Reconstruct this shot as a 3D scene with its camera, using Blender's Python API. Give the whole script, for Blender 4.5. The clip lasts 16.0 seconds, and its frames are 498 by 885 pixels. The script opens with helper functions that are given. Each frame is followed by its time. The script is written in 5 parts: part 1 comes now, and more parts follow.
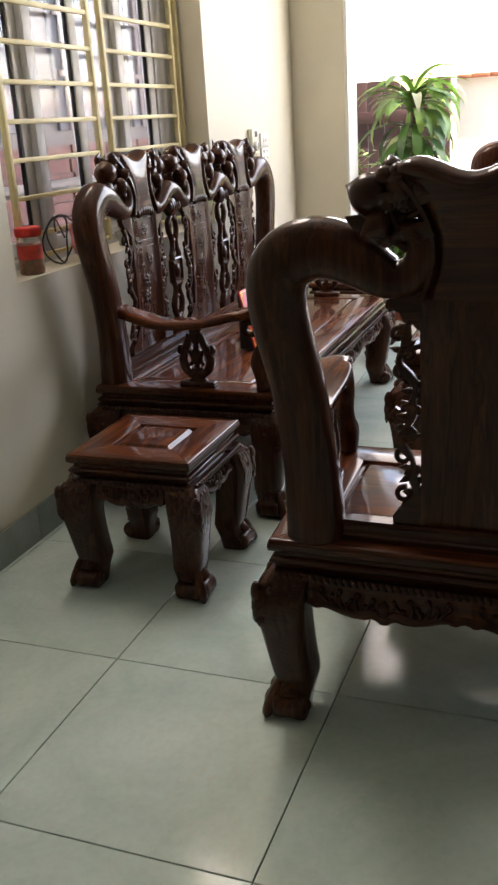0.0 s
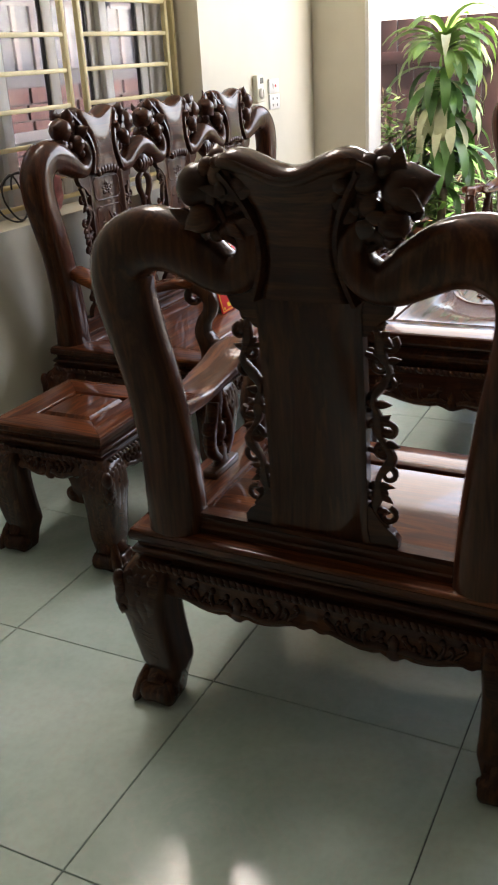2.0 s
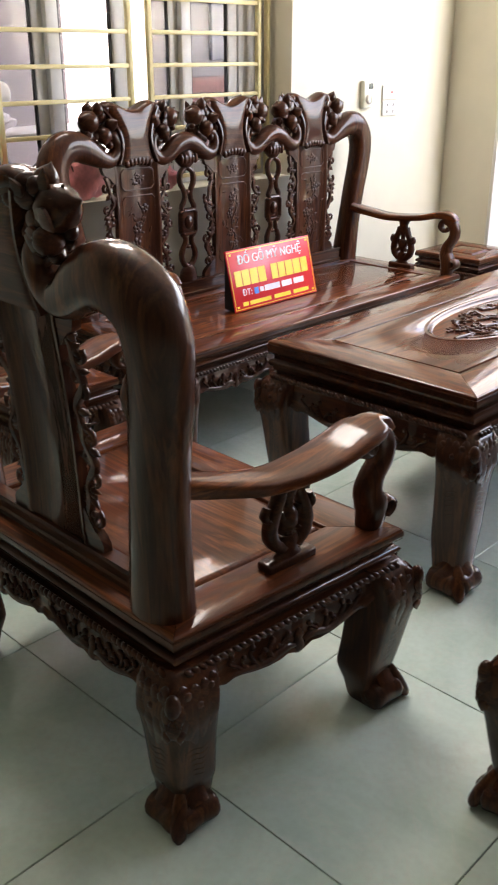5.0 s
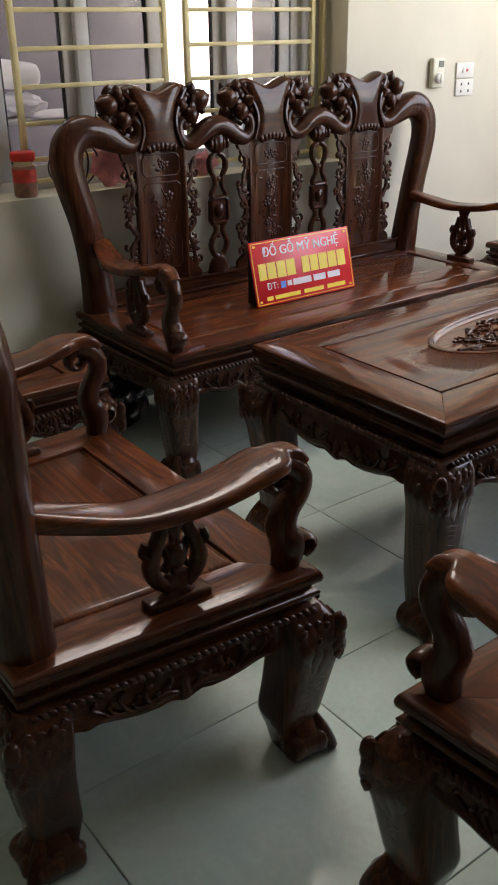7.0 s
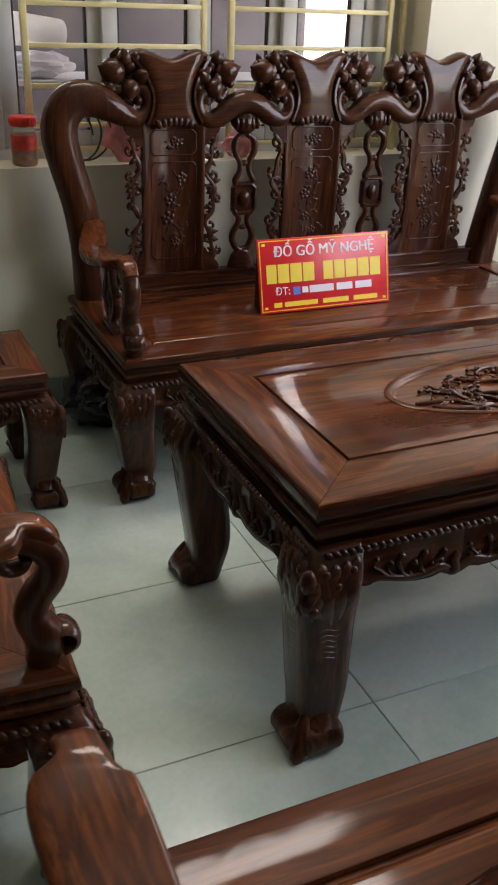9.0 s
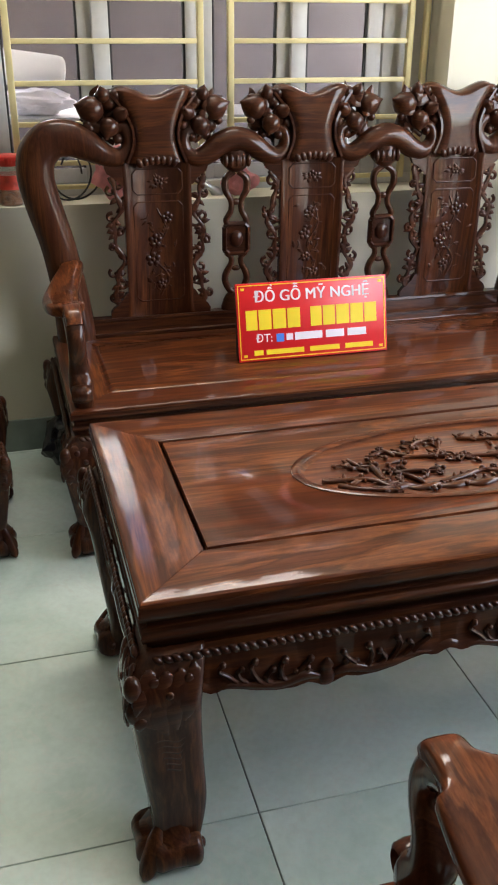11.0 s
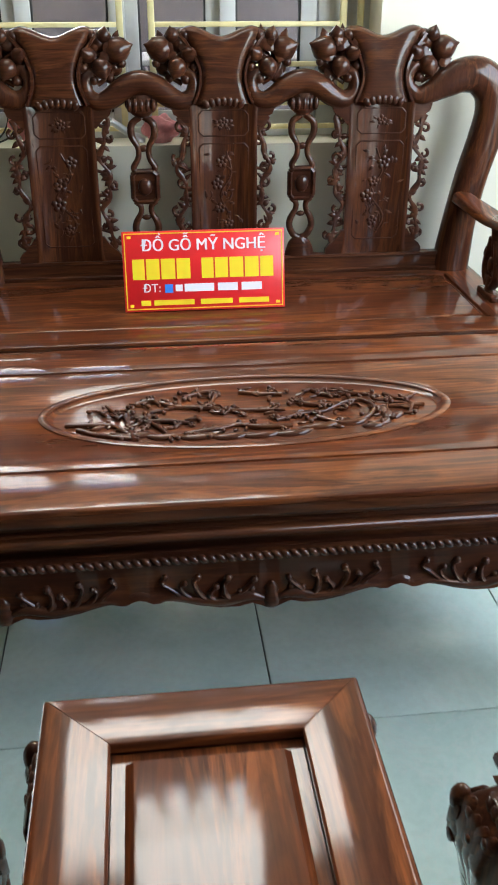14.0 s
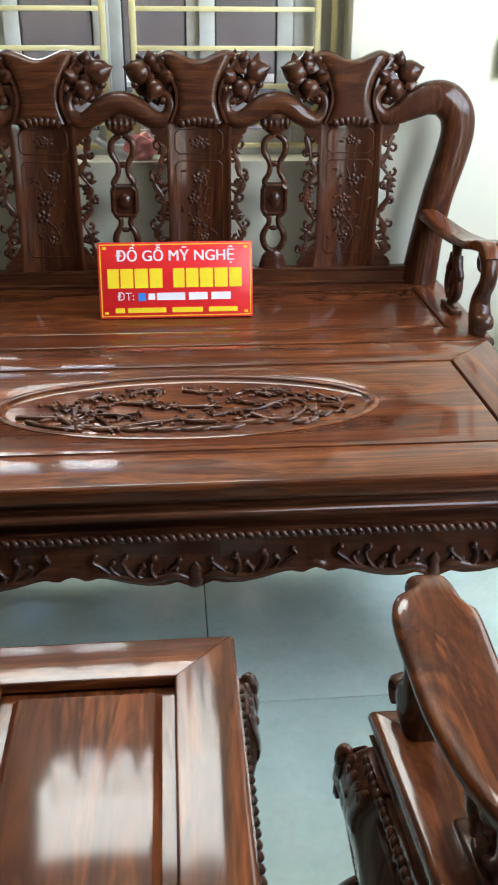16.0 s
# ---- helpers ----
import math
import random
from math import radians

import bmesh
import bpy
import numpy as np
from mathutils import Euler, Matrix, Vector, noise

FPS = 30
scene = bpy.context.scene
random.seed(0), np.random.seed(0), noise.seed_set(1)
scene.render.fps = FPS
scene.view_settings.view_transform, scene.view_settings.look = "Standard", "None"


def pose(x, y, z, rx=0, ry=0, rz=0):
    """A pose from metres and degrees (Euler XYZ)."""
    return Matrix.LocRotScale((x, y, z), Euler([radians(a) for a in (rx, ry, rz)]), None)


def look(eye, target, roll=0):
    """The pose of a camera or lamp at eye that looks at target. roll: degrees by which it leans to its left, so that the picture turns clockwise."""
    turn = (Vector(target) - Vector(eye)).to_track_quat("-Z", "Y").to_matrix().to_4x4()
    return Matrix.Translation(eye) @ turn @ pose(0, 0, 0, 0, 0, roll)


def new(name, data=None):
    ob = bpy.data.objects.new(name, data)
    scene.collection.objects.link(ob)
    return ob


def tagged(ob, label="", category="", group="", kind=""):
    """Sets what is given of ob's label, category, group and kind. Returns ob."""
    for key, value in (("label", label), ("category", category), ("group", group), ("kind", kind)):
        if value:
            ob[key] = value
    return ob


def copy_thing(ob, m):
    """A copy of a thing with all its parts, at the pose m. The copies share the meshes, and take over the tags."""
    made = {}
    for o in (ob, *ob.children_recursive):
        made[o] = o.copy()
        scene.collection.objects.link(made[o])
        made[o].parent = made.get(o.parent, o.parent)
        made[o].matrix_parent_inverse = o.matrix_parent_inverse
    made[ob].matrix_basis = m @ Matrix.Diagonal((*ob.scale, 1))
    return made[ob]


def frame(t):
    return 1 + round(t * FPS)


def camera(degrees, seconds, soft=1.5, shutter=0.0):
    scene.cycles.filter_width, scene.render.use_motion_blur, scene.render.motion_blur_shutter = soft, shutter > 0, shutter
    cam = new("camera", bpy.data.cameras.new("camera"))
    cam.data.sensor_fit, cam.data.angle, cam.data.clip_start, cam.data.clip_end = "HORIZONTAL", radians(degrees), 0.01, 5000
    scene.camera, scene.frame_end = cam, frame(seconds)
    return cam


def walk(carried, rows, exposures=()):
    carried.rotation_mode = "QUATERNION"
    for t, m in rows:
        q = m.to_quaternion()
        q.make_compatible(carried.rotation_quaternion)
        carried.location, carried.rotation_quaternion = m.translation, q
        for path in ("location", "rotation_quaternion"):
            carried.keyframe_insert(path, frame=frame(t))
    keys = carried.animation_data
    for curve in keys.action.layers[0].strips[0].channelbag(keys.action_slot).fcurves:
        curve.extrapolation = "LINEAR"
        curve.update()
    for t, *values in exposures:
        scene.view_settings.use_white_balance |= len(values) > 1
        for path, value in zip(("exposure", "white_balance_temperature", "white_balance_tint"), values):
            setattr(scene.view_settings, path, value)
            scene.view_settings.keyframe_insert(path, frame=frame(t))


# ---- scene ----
cam = camera(30.8, 16.0, soft=1.9, shutter=0.3)
# seconds, eye and target in metres, roll in degrees
PATH = [
    (0, (-1.794, -0.515, 1.317), (-0.038, 0.172, 0.651), -3.6),
    (0.5, (-1.827, -0.538, 1.387), (-0.039, 0.072, 0.732), -2.4),
    (1, (-1.819, -0.587, 1.403), (-0.038, 0.022, 0.727), -2.6),
    (1.5, (-1.697, -0.75, 1.396), (0.005, 0.015, 0.676), -2.9),
    (2, (-1.529, -0.925, 1.385), (0.104, -0.082, 0.597), -3.4),
    (2.5, (-1.33, -1.045, 1.358), (0.262, -0.145, 0.55), -4.2),
    (3, (-1.225, -1.222, 1.373), (0.322, -0.257, 0.552), -2.8),
    (3.5, (-1.14, -1.411, 1.364), (0.273, -0.265, 0.532), -2.7),
    (4, (-1.041, -1.489, 1.346), (0.285, -0.249, 0.506), -1.1),
    (4.5, (-1.002, -1.616, 1.403), (0.303, -0.348, 0.573), -0.2),
    (5, (-0.987, -1.77, 1.412), (0.331, -0.491, 0.621), -0.1),
    (5.2, (-0.987, -1.815, 1.422), (0.348, -0.55, 0.636), -0.2),
    (7.5, (-0.325, -1.929, 1.434), (0.707, -0.442, 0.584), -0.4),
    (8, (-0.144, -1.922, 1.421), (0.864, -0.431, 0.548), 0.8),
    (8.2, (-0.058, -1.893, 1.416), (0.91, -0.381, 0.535), 1.4),
    (10.3, (0.692, -1.898, 1.44), (1.218, -0.178, 0.565), 1.9),
    (10.5, (0.741, -1.888, 1.448), (1.273, -0.173, 0.567), 2.0),
    (11, (0.825, -1.869, 1.458), (1.303, -0.129, 0.596), 0.4),
    (11.5, (0.945, -1.873, 1.449), (1.318, -0.098, 0.606), -0.6),
    (12, (1.144, -1.952, 1.419), (1.447, -0.173, 0.559), 1.3),
    (12.5, (1.278, -1.952, 1.395), (1.615, -0.192, 0.508), 2.3),
    (13, (1.428, -1.905, 1.39), (1.797, -0.166, 0.473), 2.7),
    (13.5, (1.496, -1.887, 1.405), (1.795, -0.143, 0.474), 1.4),
    (14, (1.575, -1.985, 1.398), (1.78, -0.224, 0.474), 0.1),
    (14.5, (1.633, -2.142, 1.422), (1.801, -0.371, 0.508), -0.3),
    (15, (1.646, -2.208, 1.44), (1.784, -0.42, 0.554), 0.0),
    (15.5, (1.675, -2.212, 1.438), (1.797, -0.416, 0.567), -0.2),
    (16, (1.742, -2.142, 1.414), (1.899, -0.357, 0.525), 0.4),
]
EXPOSURES = [(0.0, 2.80, 7200, 19), (0.5, 2.42, 7200, 19), (1.2, 2.40, 7200, 19), (2.0, 2.82, 7100, 18), (2.5, 2.86, 7100, 18), (3.5, 2.88, 7100, 18), (4.5, 3.25, 7100, 18), (5.2, 3.25, 7100, 18),
             (7.0, 2.42, 7100, 17), (8.2, 2.38, 7100, 17), (10.3, 3.10, 7100, 16), (11.5, 3.14, 6950, 12), (12.0, 3.18, 6950, 12), (12.5, 3.34, 6550, 6), (13.0, 3.22, 6400, 5), (13.5, 3.20, 6400, 5), (14.0, 3.30, 6400, 4), (16.0, 3.30, 6300, 3)]
walk(cam, [(t, look(eye, target, roll)) for t, eye, target, roll in PATH], EXPOSURES)

# ---- light ----
world = bpy.data.worlds.new("world")
scene.world = world
world.use_nodes = True
_n, _l = world.node_tree.nodes, world.node_tree.links
_sky = _n.new("ShaderNodeTexSky")
_sky.sky_type = "NISHITA"
_sky.sun_disc = False
_sky.sun_elevation, _sky.sun_rotation = radians(54), radians(170)
_l.new(_sky.outputs[0], _n["Background"].inputs[0])
_n["Background"].inputs[1].default_value = 0.15

sun = new("sun", bpy.data.lights.new("sun", "SUN"))
sun.data.energy, sun.data.angle, sun.data.color = 4.8, radians(0.6), (1.0, 0.95, 0.86)
sun.matrix_world = look((2.5, -8, 12), (4, 0.5, 0))

# area lamp added for sky light, in the unseen upper part of the window opening
sky_lamp = new("window_daylight", bpy.data.lights.new("window_daylight", "AREA"))
sky_lamp.data.shape, sky_lamp.data.size, sky_lamp.data.size_y = "RECTANGLE", 1.56, 1.02
sky_lamp.data.energy, sky_lamp.data.color = 13.0, (1.0, 0.98, 0.95)
sky_lamp.matrix_world = look((1.52, 1.300, 3.38), (1.52, 0.300, 3.02))

# daylight of the open sky over the yard in the doorway
door_lamp = new("doorway_daylight", bpy.data.lights.new("doorway_daylight", "AREA"))
door_lamp.data.shape, door_lamp.data.size, door_lamp.data.size_y = "RECTANGLE", 3.8, 1.1
door_lamp.data.energy, door_lamp.data.color = 10.0, (1.0, 0.99, 0.97)
door_lamp.matrix_world = look((3.82, -1.10, 1.95), (2.82, -1.10, 1.75))

# ---- materials ----
def material(name):
    m = bpy.data.materials.new(name)
    m.use_nodes = True
    t = m.node_tree
    return m, t.nodes, t.links, t.nodes["Principled BSDF"]

def coords(n, l, scale, spread=7.0):
    """Object coordinates, shifted at random from object to object."""
    tc = n.new("ShaderNodeTexCoord")
    info = n.new("ShaderNodeObjectInfo")
    mul = n.new("ShaderNodeMath"); mul.operation = "MULTIPLY"; mul.inputs[1].default_value = spread
    add = n.new("ShaderNodeVectorMath"); add.operation = "ADD"
    mp = n.new("ShaderNodeMapping"); mp.inputs["Scale"].default_value = scale
    l.new(info.outputs["Random"], mul.inputs[0])
    l.new(tc.outputs["Object"], add.inputs[0])
    l.new(mul.outputs[0], add.inputs[1])
    l.new(add.outputs[0], mp.inputs["Vector"])
    return mp.outputs[0]

def noise_node(n, l, vec, scale, detail=4.0, rough=0.55, distort=0.0):
    t = n.new("ShaderNodeTexNoise")
    t.inputs["Scale"].default_value, t.inputs["Detail"].default_value = scale, detail
    t.inputs["Roughness"].default_value, t.inputs["Distortion"].default_value = rough, distort
    l.new(vec, t.inputs["Vector"])
    return t.outputs["Fac"]

def ramp(n, l, fac, stops):
    r = n.new("ShaderNodeValToRGB")
    e = r.color_ramp.elements
    while len(e) < len(stops):
        e.new(0.5)
    for k, (p, c) in zip(e, stops):
        k.position, k.color = p, (*c, 1)
    l.new(fac, r.inputs[0])
    return r.outputs[0]

def mixed(n, l, fac, a, b, mode="MIX"):
    m = n.new("ShaderNodeMix"); m.data_type = "RGBA"; m.blend_type = mode
    for k, v in ((0, fac), (6, a), (7, b)):
        if isinstance(v, (int, float)):
            m.inputs[k].default_value = v
        elif isinstance(v, tuple):
            m.inputs[k].default_value = (*v, 1)
        else:
            l.new(v, m.inputs[k])
    return m.outputs[2]

def bump(n, l, height, strength, distance, b):
    k = n.new("ShaderNodeBump")
    k.inputs["Strength"].default_value, k.inputs["Distance"].default_value = strength, distance
    l.new(height, k.inputs["Height"])
    l.new(k.outputs[0], b.inputs["Normal"])

def wood(name, axis, dark, mid, light, rough=0.42, gloss=0.070):
    """Dark lacquered rosewood: soft broad bands, thin dark streaks, fine pores, grain along one axis of the piece."""
    m, n, l, b = material(name)
    def along(k):
        sc = [1.0, 1.0, 1.0]
        sc["xyz".index(axis)] = k
        return coords(n, l, sc)
    broad = noise_node(n, l, along(0.11), 9.0, 6.0, 0.60, 1.6)
    streak = noise_node(n, l, along(0.06), 38.0, 5.0, 0.62, 0.9)
    fine = noise_node(n, l, along(0.03), 170.0, 3.0, 0.6, 0.2)
    cloud = noise_node(n, l, coords(n, l, (1, 1, 1)), 3.0, 3.0)
    soft = tuple(0.35 * a + 0.65 * c for a, c in zip(mid, dark))
    pale = tuple(0.35 * a + 0.65 * c for a, c in zip(mid, light))
    col = ramp(n, l, broad, [(0.24, soft), (0.38, mid), (0.46, soft), (0.52, pale), (0.57, mid), (0.64, soft), (0.78, pale)])
    col = mixed(n, l, ramp(n, l, streak, [(0.34, (0.50, 0.50, 0.50)), (0.52, (0, 0, 0))]), col, dark)
    col = mixed(n, l, ramp(n, l, streak, [(0.56, (0, 0, 0)), (0.78, (0.28, 0.28, 0.28))]), col, light)
    col = mixed(n, l, ramp(n, l, fine, [(0.35, (0.40, 0.40, 0.40)), (0.60, (0, 0, 0))]), col, tuple(c * 0.5 for c in dark))
    col = mixed(n, l, ramp(n, l, cloud, [(0.40, (0, 0, 0)), (0.68, (0.40, 0.40, 0.40))]), col, soft)
    l.new(col, b.inputs["Base Color"])
    l.new(ramp(n, l, cloud, [(0.3, (rough - 0.03,) * 3), (0.7, (rough + 0.12,) * 3)]), b.inputs["Roughness"])
    b.inputs["Coat Weight"].default_value = 0.9
    b.inputs["Coat IOR"].default_value = 1.33
    l.new(ramp(n, l, noise_node(n, l, coords(n, l, (1, 1, 1)), 5.0, 3.0), [(0.32, (gloss * 0.8,) * 3), (0.7, (gloss * 1.35,) * 3)]), b.inputs["Coat Roughness"])
    b.inputs["Specular IOR Level"].default_value = 0.06
    bump(n, l, fine, 0.06, 0.0006, b)
    return m

DARK = ((0.021, 0.0068, 0.0040), (0.068, 0.0196, 0.0084), (0.125, 0.0395, 0.0138))
WARM = ((0.032, 0.0082, 0.0038), (0.112, 0.0280, 0.0090), (0.235, 0.068, 0.0180))
wood_x, wood_y, wood_z = (wood("rosewood_" + a, a, *DARK) for a in "xyz")
warm_x, warm_y = (wood("rosewood_warm_" + a, a, *WARM, gloss=0.085) for a in "xy")
carved = wood("rosewood_carved", "x", (0.022, 0.0072, 0.0044), (0.058, 0.0175, 0.0085), (0.105, 0.0340, 0.0130), 0.34, 0.060)
relief_wood = wood("rosewood_relief", "x", (0.024, 0.0070, 0.0038), (0.074, 0.0200, 0.0078), (0.150, 0.046, 0.0140), 0.30, 0.035)

def plain(name, colour, rough=0.5, metal=0.0, vary=0.12, scale=30.0, relief=0.0):
    m, n, l, b = material(name)
    v = coords(n, l, (1, 1, 1))
    f = noise_node(n, l, v, scale, 4.0)
    low = tuple(c * (1 - vary) for c in colour)
    high = tuple(min(1, c * (1 + vary)) for c in colour)
    l.new(ramp(n, l, f, [(0.3, low), (0.7, high)]), b.inputs["Base Color"])
    b.inputs["Roughness"].default_value, b.inputs["Metallic"].default_value = rough, metal
    if relief:
        bump(n, l, f, relief, 0.002, b)
    return m

def paint(name, colour, stain):
    m, n, l, b = material(name)
    v = coords(n, l, (1, 1, 1), 0.0)
    big = noise_node(n, l, v, 1.6, 4.0, 0.6)
    fine = noise_node(n, l, v, 180.0, 3.0)
    scuff = noise_node(n, l, v, 9.0, 6.0, 0.7)
    col = ramp(n, l, big, [(0.3, stain), (0.62, colour)])
    col = mixed(n, l, ramp(n, l, scuff, [(0.62, (0, 0, 0)), (0.80, (0.22, 0.22, 0.22))]), col, tuple(c * 0.7 for c in stain))
    l.new(col, b.inputs["Base Color"])
    b.inputs["Roughness"].default_value = 0.55
    bump(n, l, fine, 0.12, 0.001, b)
    return m

wall_paint = paint("cream_wall_paint", (0.68, 0.64, 0.51), (0.61, 0.58, 0.465))
# brown of the unseen walls, picked to hold down bounced light
far_paint = paint("bounce_cut_wall_paint", (0.25, 0.205, 0.155), (0.22, 0.178, 0.132))
ceiling_paint = paint("ceiling_paint", (0.74, 0.73, 0.69), (0.67, 0.66, 0.62))

def marble_tile():
    m, n, l, b = material("pale_green_marbled_tile")
    v = coords(n, l, (1, 1, 1), 23.0)
    cloud = noise_node(n, l, v, 2.6, 6.0, 0.62, 0.8)
    vein = noise_node(n, l, v, 3.4, 8.0, 0.68, 2.2)
    fine = noise_node(n, l, v, 60.0, 3.0)
    col = ramp(n, l, cloud, [(0.28, (0.43, 0.555, 0.50)), (0.5, (0.525, 0.65, 0.595)), (0.72, (0.63, 0.735, 0.685))])
    col = mixed(n, l, ramp(n, l, vein, [(0.475, (0, 0, 0)), (0.5, (0.4, 0.4, 0.4)), (0.525, (0, 0, 0))]), col, (0.60, 0.63, 0.58))
    col = mixed(n, l, ramp(n, l, fine, [(0.3, (0.12, 0.12, 0.12)), (0.6, (0, 0, 0))]), col, (0.28, 0.33, 0.31))
    l.new(col, b.inputs["Base Color"])
    l.new(ramp(n, l, cloud, [(0.3, (0.08,) * 3), (0.7, (0.14,) * 3)]), b.inputs["Roughness"])
    return m

tile_mat = marble_tile()
grout = plain("dark_grout", (0.09, 0.10, 0.095), 0.9)
skirt_mat = plain("grey_green_skirting", (0.20, 0.24, 0.22), 0.25, vary=0.2, scale=8)
grille_paint = plain("yellow_steel_paint", (0.70, 0.61, 0.32), 0.45, vary=0.08, scale=14)
alu = plain("grey_aluminium", (0.56, 0.56, 0.56), 0.45, 0.0, vary=0.05)
gasket = plain("black_gasket", (0.015, 0.015, 0.016), 0.7)
white_plastic = plain("white_plastic", (0.72, 0.71, 0.66), 0.35, vary=0.04)
beige_plastic = plain("beige_plastic", (0.70, 0.70, 0.56), 0.4, vary=0.04)
dark_plastic = plain("dark_plastic", (0.02, 0.02, 0.022), 0.4)
red_plastic = plain("red_plastic", (0.62, 0.03, 0.02), 0.35)
black_card = plain("black_board", (0.012, 0.013, 0.015), 0.5)
sign_red = plain("red_sign_print", (0.72, 0.018, 0.022), 0.3, vary=0.04)
sign_yellow = plain("yellow_sign_print", (0.90, 0.66, 0.03), 0.3, vary=0.02)
sign_white = plain("white_sign_print", (0.85, 0.80, 0.82), 0.3, vary=0.02)
sign_blue = plain("blue_sign_print", (0.05, 0.22, 0.70), 0.3, vary=0.02)

def tinted_glass():
    m, n, l, b = material("tinted_window_glass")
    b.inputs["Base Color"].default_value = (0.93, 0.90, 0.91, 1)
    b.inputs["Roughness"].default_value = 0.03
    b.inputs["Transmission Weight"].default_value = 1.0
    b.inputs["IOR"].default_value = 1.22
    return m
glass = tinted_glass()

# ---- shaping helpers ----
def part(name, bm, mat, parent=None, label="", smooth=62):
    """One mesh object out of a bmesh, under a thing or a part."""
    bmesh.ops.recalc_face_normals(bm, faces=bm.faces)
    if smooth:
        lim = radians(smooth)
        for f in bm.faces:
            f.smooth = True
        for e in bm.edges:
            if len(e.link_faces) == 2 and e.calc_face_angle(0.0) > lim:
                e.smooth = False
    me = bpy.data.meshes.new(name)
    bm.to_mesh(me)
    bm.free()
    me.materials.append(mat)
    ob = new(name, me)
    if parent is not None:
        ob.parent = parent
    if label:
        ob["label"] = label
    return ob

def empty(name, m, label="", category="", group="", kind=""):
    ob = new(name)
    ob.empty_display_size = 0.1
    ob.matrix_basis = m
    return tagged(ob, label, category, group, kind)

def add_box(bm, x0, x1, y0, y1, z0, z1, bevel=0.0):
    vs = [bm.verts.new((x, y, z)) for x in (x0, x1) for y in (y0, y1) for z in (z0, z1)]
    fs = [bm.faces.new([vs[i] for i in q]) for q in
          ((0, 1, 3, 2), (4, 6, 7, 5), (0, 4, 5, 1), (2, 3, 7, 6), (0, 2, 6, 4), (1, 5, 7, 3))]
    if bevel:
        es = list({e for f in fs for e in f.edges})
        bmesh.ops.bevel(bm, geom=es, offset=bevel, segments=2, profile=0.5, affect="EDGES")

def box(x0, x1, y0, y1, z0, z1, bevel=0.0):
    bm = bmesh.new()
    add_box(bm, x0, x1, y0, y1, z0, z1, bevel)
    return bm

def catmull(vals, per):
    """Smooth rows of numbers, per steps to a stretch."""
    p = [np.array(v, float) for v in vals]
    p = [2 * p[0] - p[1]] + p + [2 * p[-1] - p[-2]]
    out = []
    for i in range(1, len(p) - 2):
        a, b, c, d = p[i - 1:i + 3]
        for k in range(per):
            t = k / per
            out.append(0.5 * (2 * b + (c - a) * t + (2 * a - 5 * b + 4 * c - d) * t * t + (3 * b - a - 3 * c + d) * t ** 3))
    out.append(p[-2])
    return out

def tube(bm, rows, n=10, per=5, up=(0, 1, 0), power=2.0):
    """Sweep along rows of (x, y, z, a, b): a is the half width across, b along up; power above 2 squares the section."""
    rows = [tuple(r) if len(r) == 5 else (*r, r[3]) for r in rows]
    pts = catmull(rows, per) if per > 1 else [np.array(r, float) for r in rows]
    up = Vector(up)
    rings = []
    for i, r in enumerate(pts):
        t = Vector(pts[min(i + 1, len(pts) - 1)][:3]) - Vector(pts[max(i - 1, 0)][:3])
        t.normalize()
        side = t.cross(up)
        if side.length < 1e-3:
            side = t.cross(Vector((1, 0.3, 0.2)))
        side.normalize()
        u = side.cross(t)
        c, a, b = Vector(r[:3]), max(r[3], 4e-4), max(r[4], 4e-4)
        ring = []
        for k in range(n):
            th = 2 * math.pi * (k + 0.5) / n
            cs, sn = math.cos(th), math.sin(th)
            ex = 2.0 / power
            ring.append(bm.verts.new(c + side * (a * math.copysign(abs(cs) ** ex, cs)) + u * (b * math.copysign(abs(sn) ** ex, sn))))
        rings.append(ring)
    for p, q in zip(rings, rings[1:]):
        for k in range(n):
            bm.faces.new((p[k], p[(k + 1) % n], q[(k + 1) % n], q[k]))
    bm.faces.new(rings[0][::-1])
    bm.faces.new(rings[-1])

def loft(bm, rings, close=True):
    made = [[bm.verts.new(v) for v in r] for r in rings]
    n = len(made[0])
    for p, q in zip(made, made[1:]):
        for k in range(n):
            bm.faces.new((p[k], p[(k + 1) % n], q[(k + 1) % n], q[k]))
    if close:
        bm.faces.new(made[0][::-1])
        bm.faces.new(made[-1])

def rect_loft(bm, hx, hy, profile):
    """A stack of rectangles round the z axis: rows of (offset, z)."""
    loft(bm, [[(-hx - o, -hy - o, z), (hx + o, -hy - o, z), (hx + o, hy + o, z), (-hx - o, hy + o, z)] for o, z in profile])

def ball(bm, c, r, n=8, rings=6, turn=None):
    rx, ry, rz = r if isinstance(r, tuple) else (r, r, r)
    m = turn.to_3x3() if turn else Matrix.Identity(3)
    out = []
    for i in range(1, rings):
        ph = math.pi * i / rings
        out.append([Vector(c) + m @ Vector((rx * math.sin(ph) * math.cos(2 * math.pi * k / n), ry * math.sin(ph) * math.sin(2 * math.pi * k / n), -rz * math.cos(ph))) for k in range(n)])
    made = [[bm.verts.new(v) for v in r_] for r_ in out]
    for p, q in zip(made, made[1:]):
        for k in range(n):
            bm.faces.new((p[k], p[(k + 1) % n], q[(k + 1) % n], q[k]))
    lo, hi = bm.verts.new(Vector(c) + m @ Vector((0, 0, -rz))), bm.verts.new(Vector(c) + m @ Vector((0, 0, rz)))
    for k in range(n):
        bm.faces.new((lo, made[0][(k + 1) % n], made[0][k]))
        bm.faces.new((hi, made[-1][k], made[-1][(k + 1) % n]))

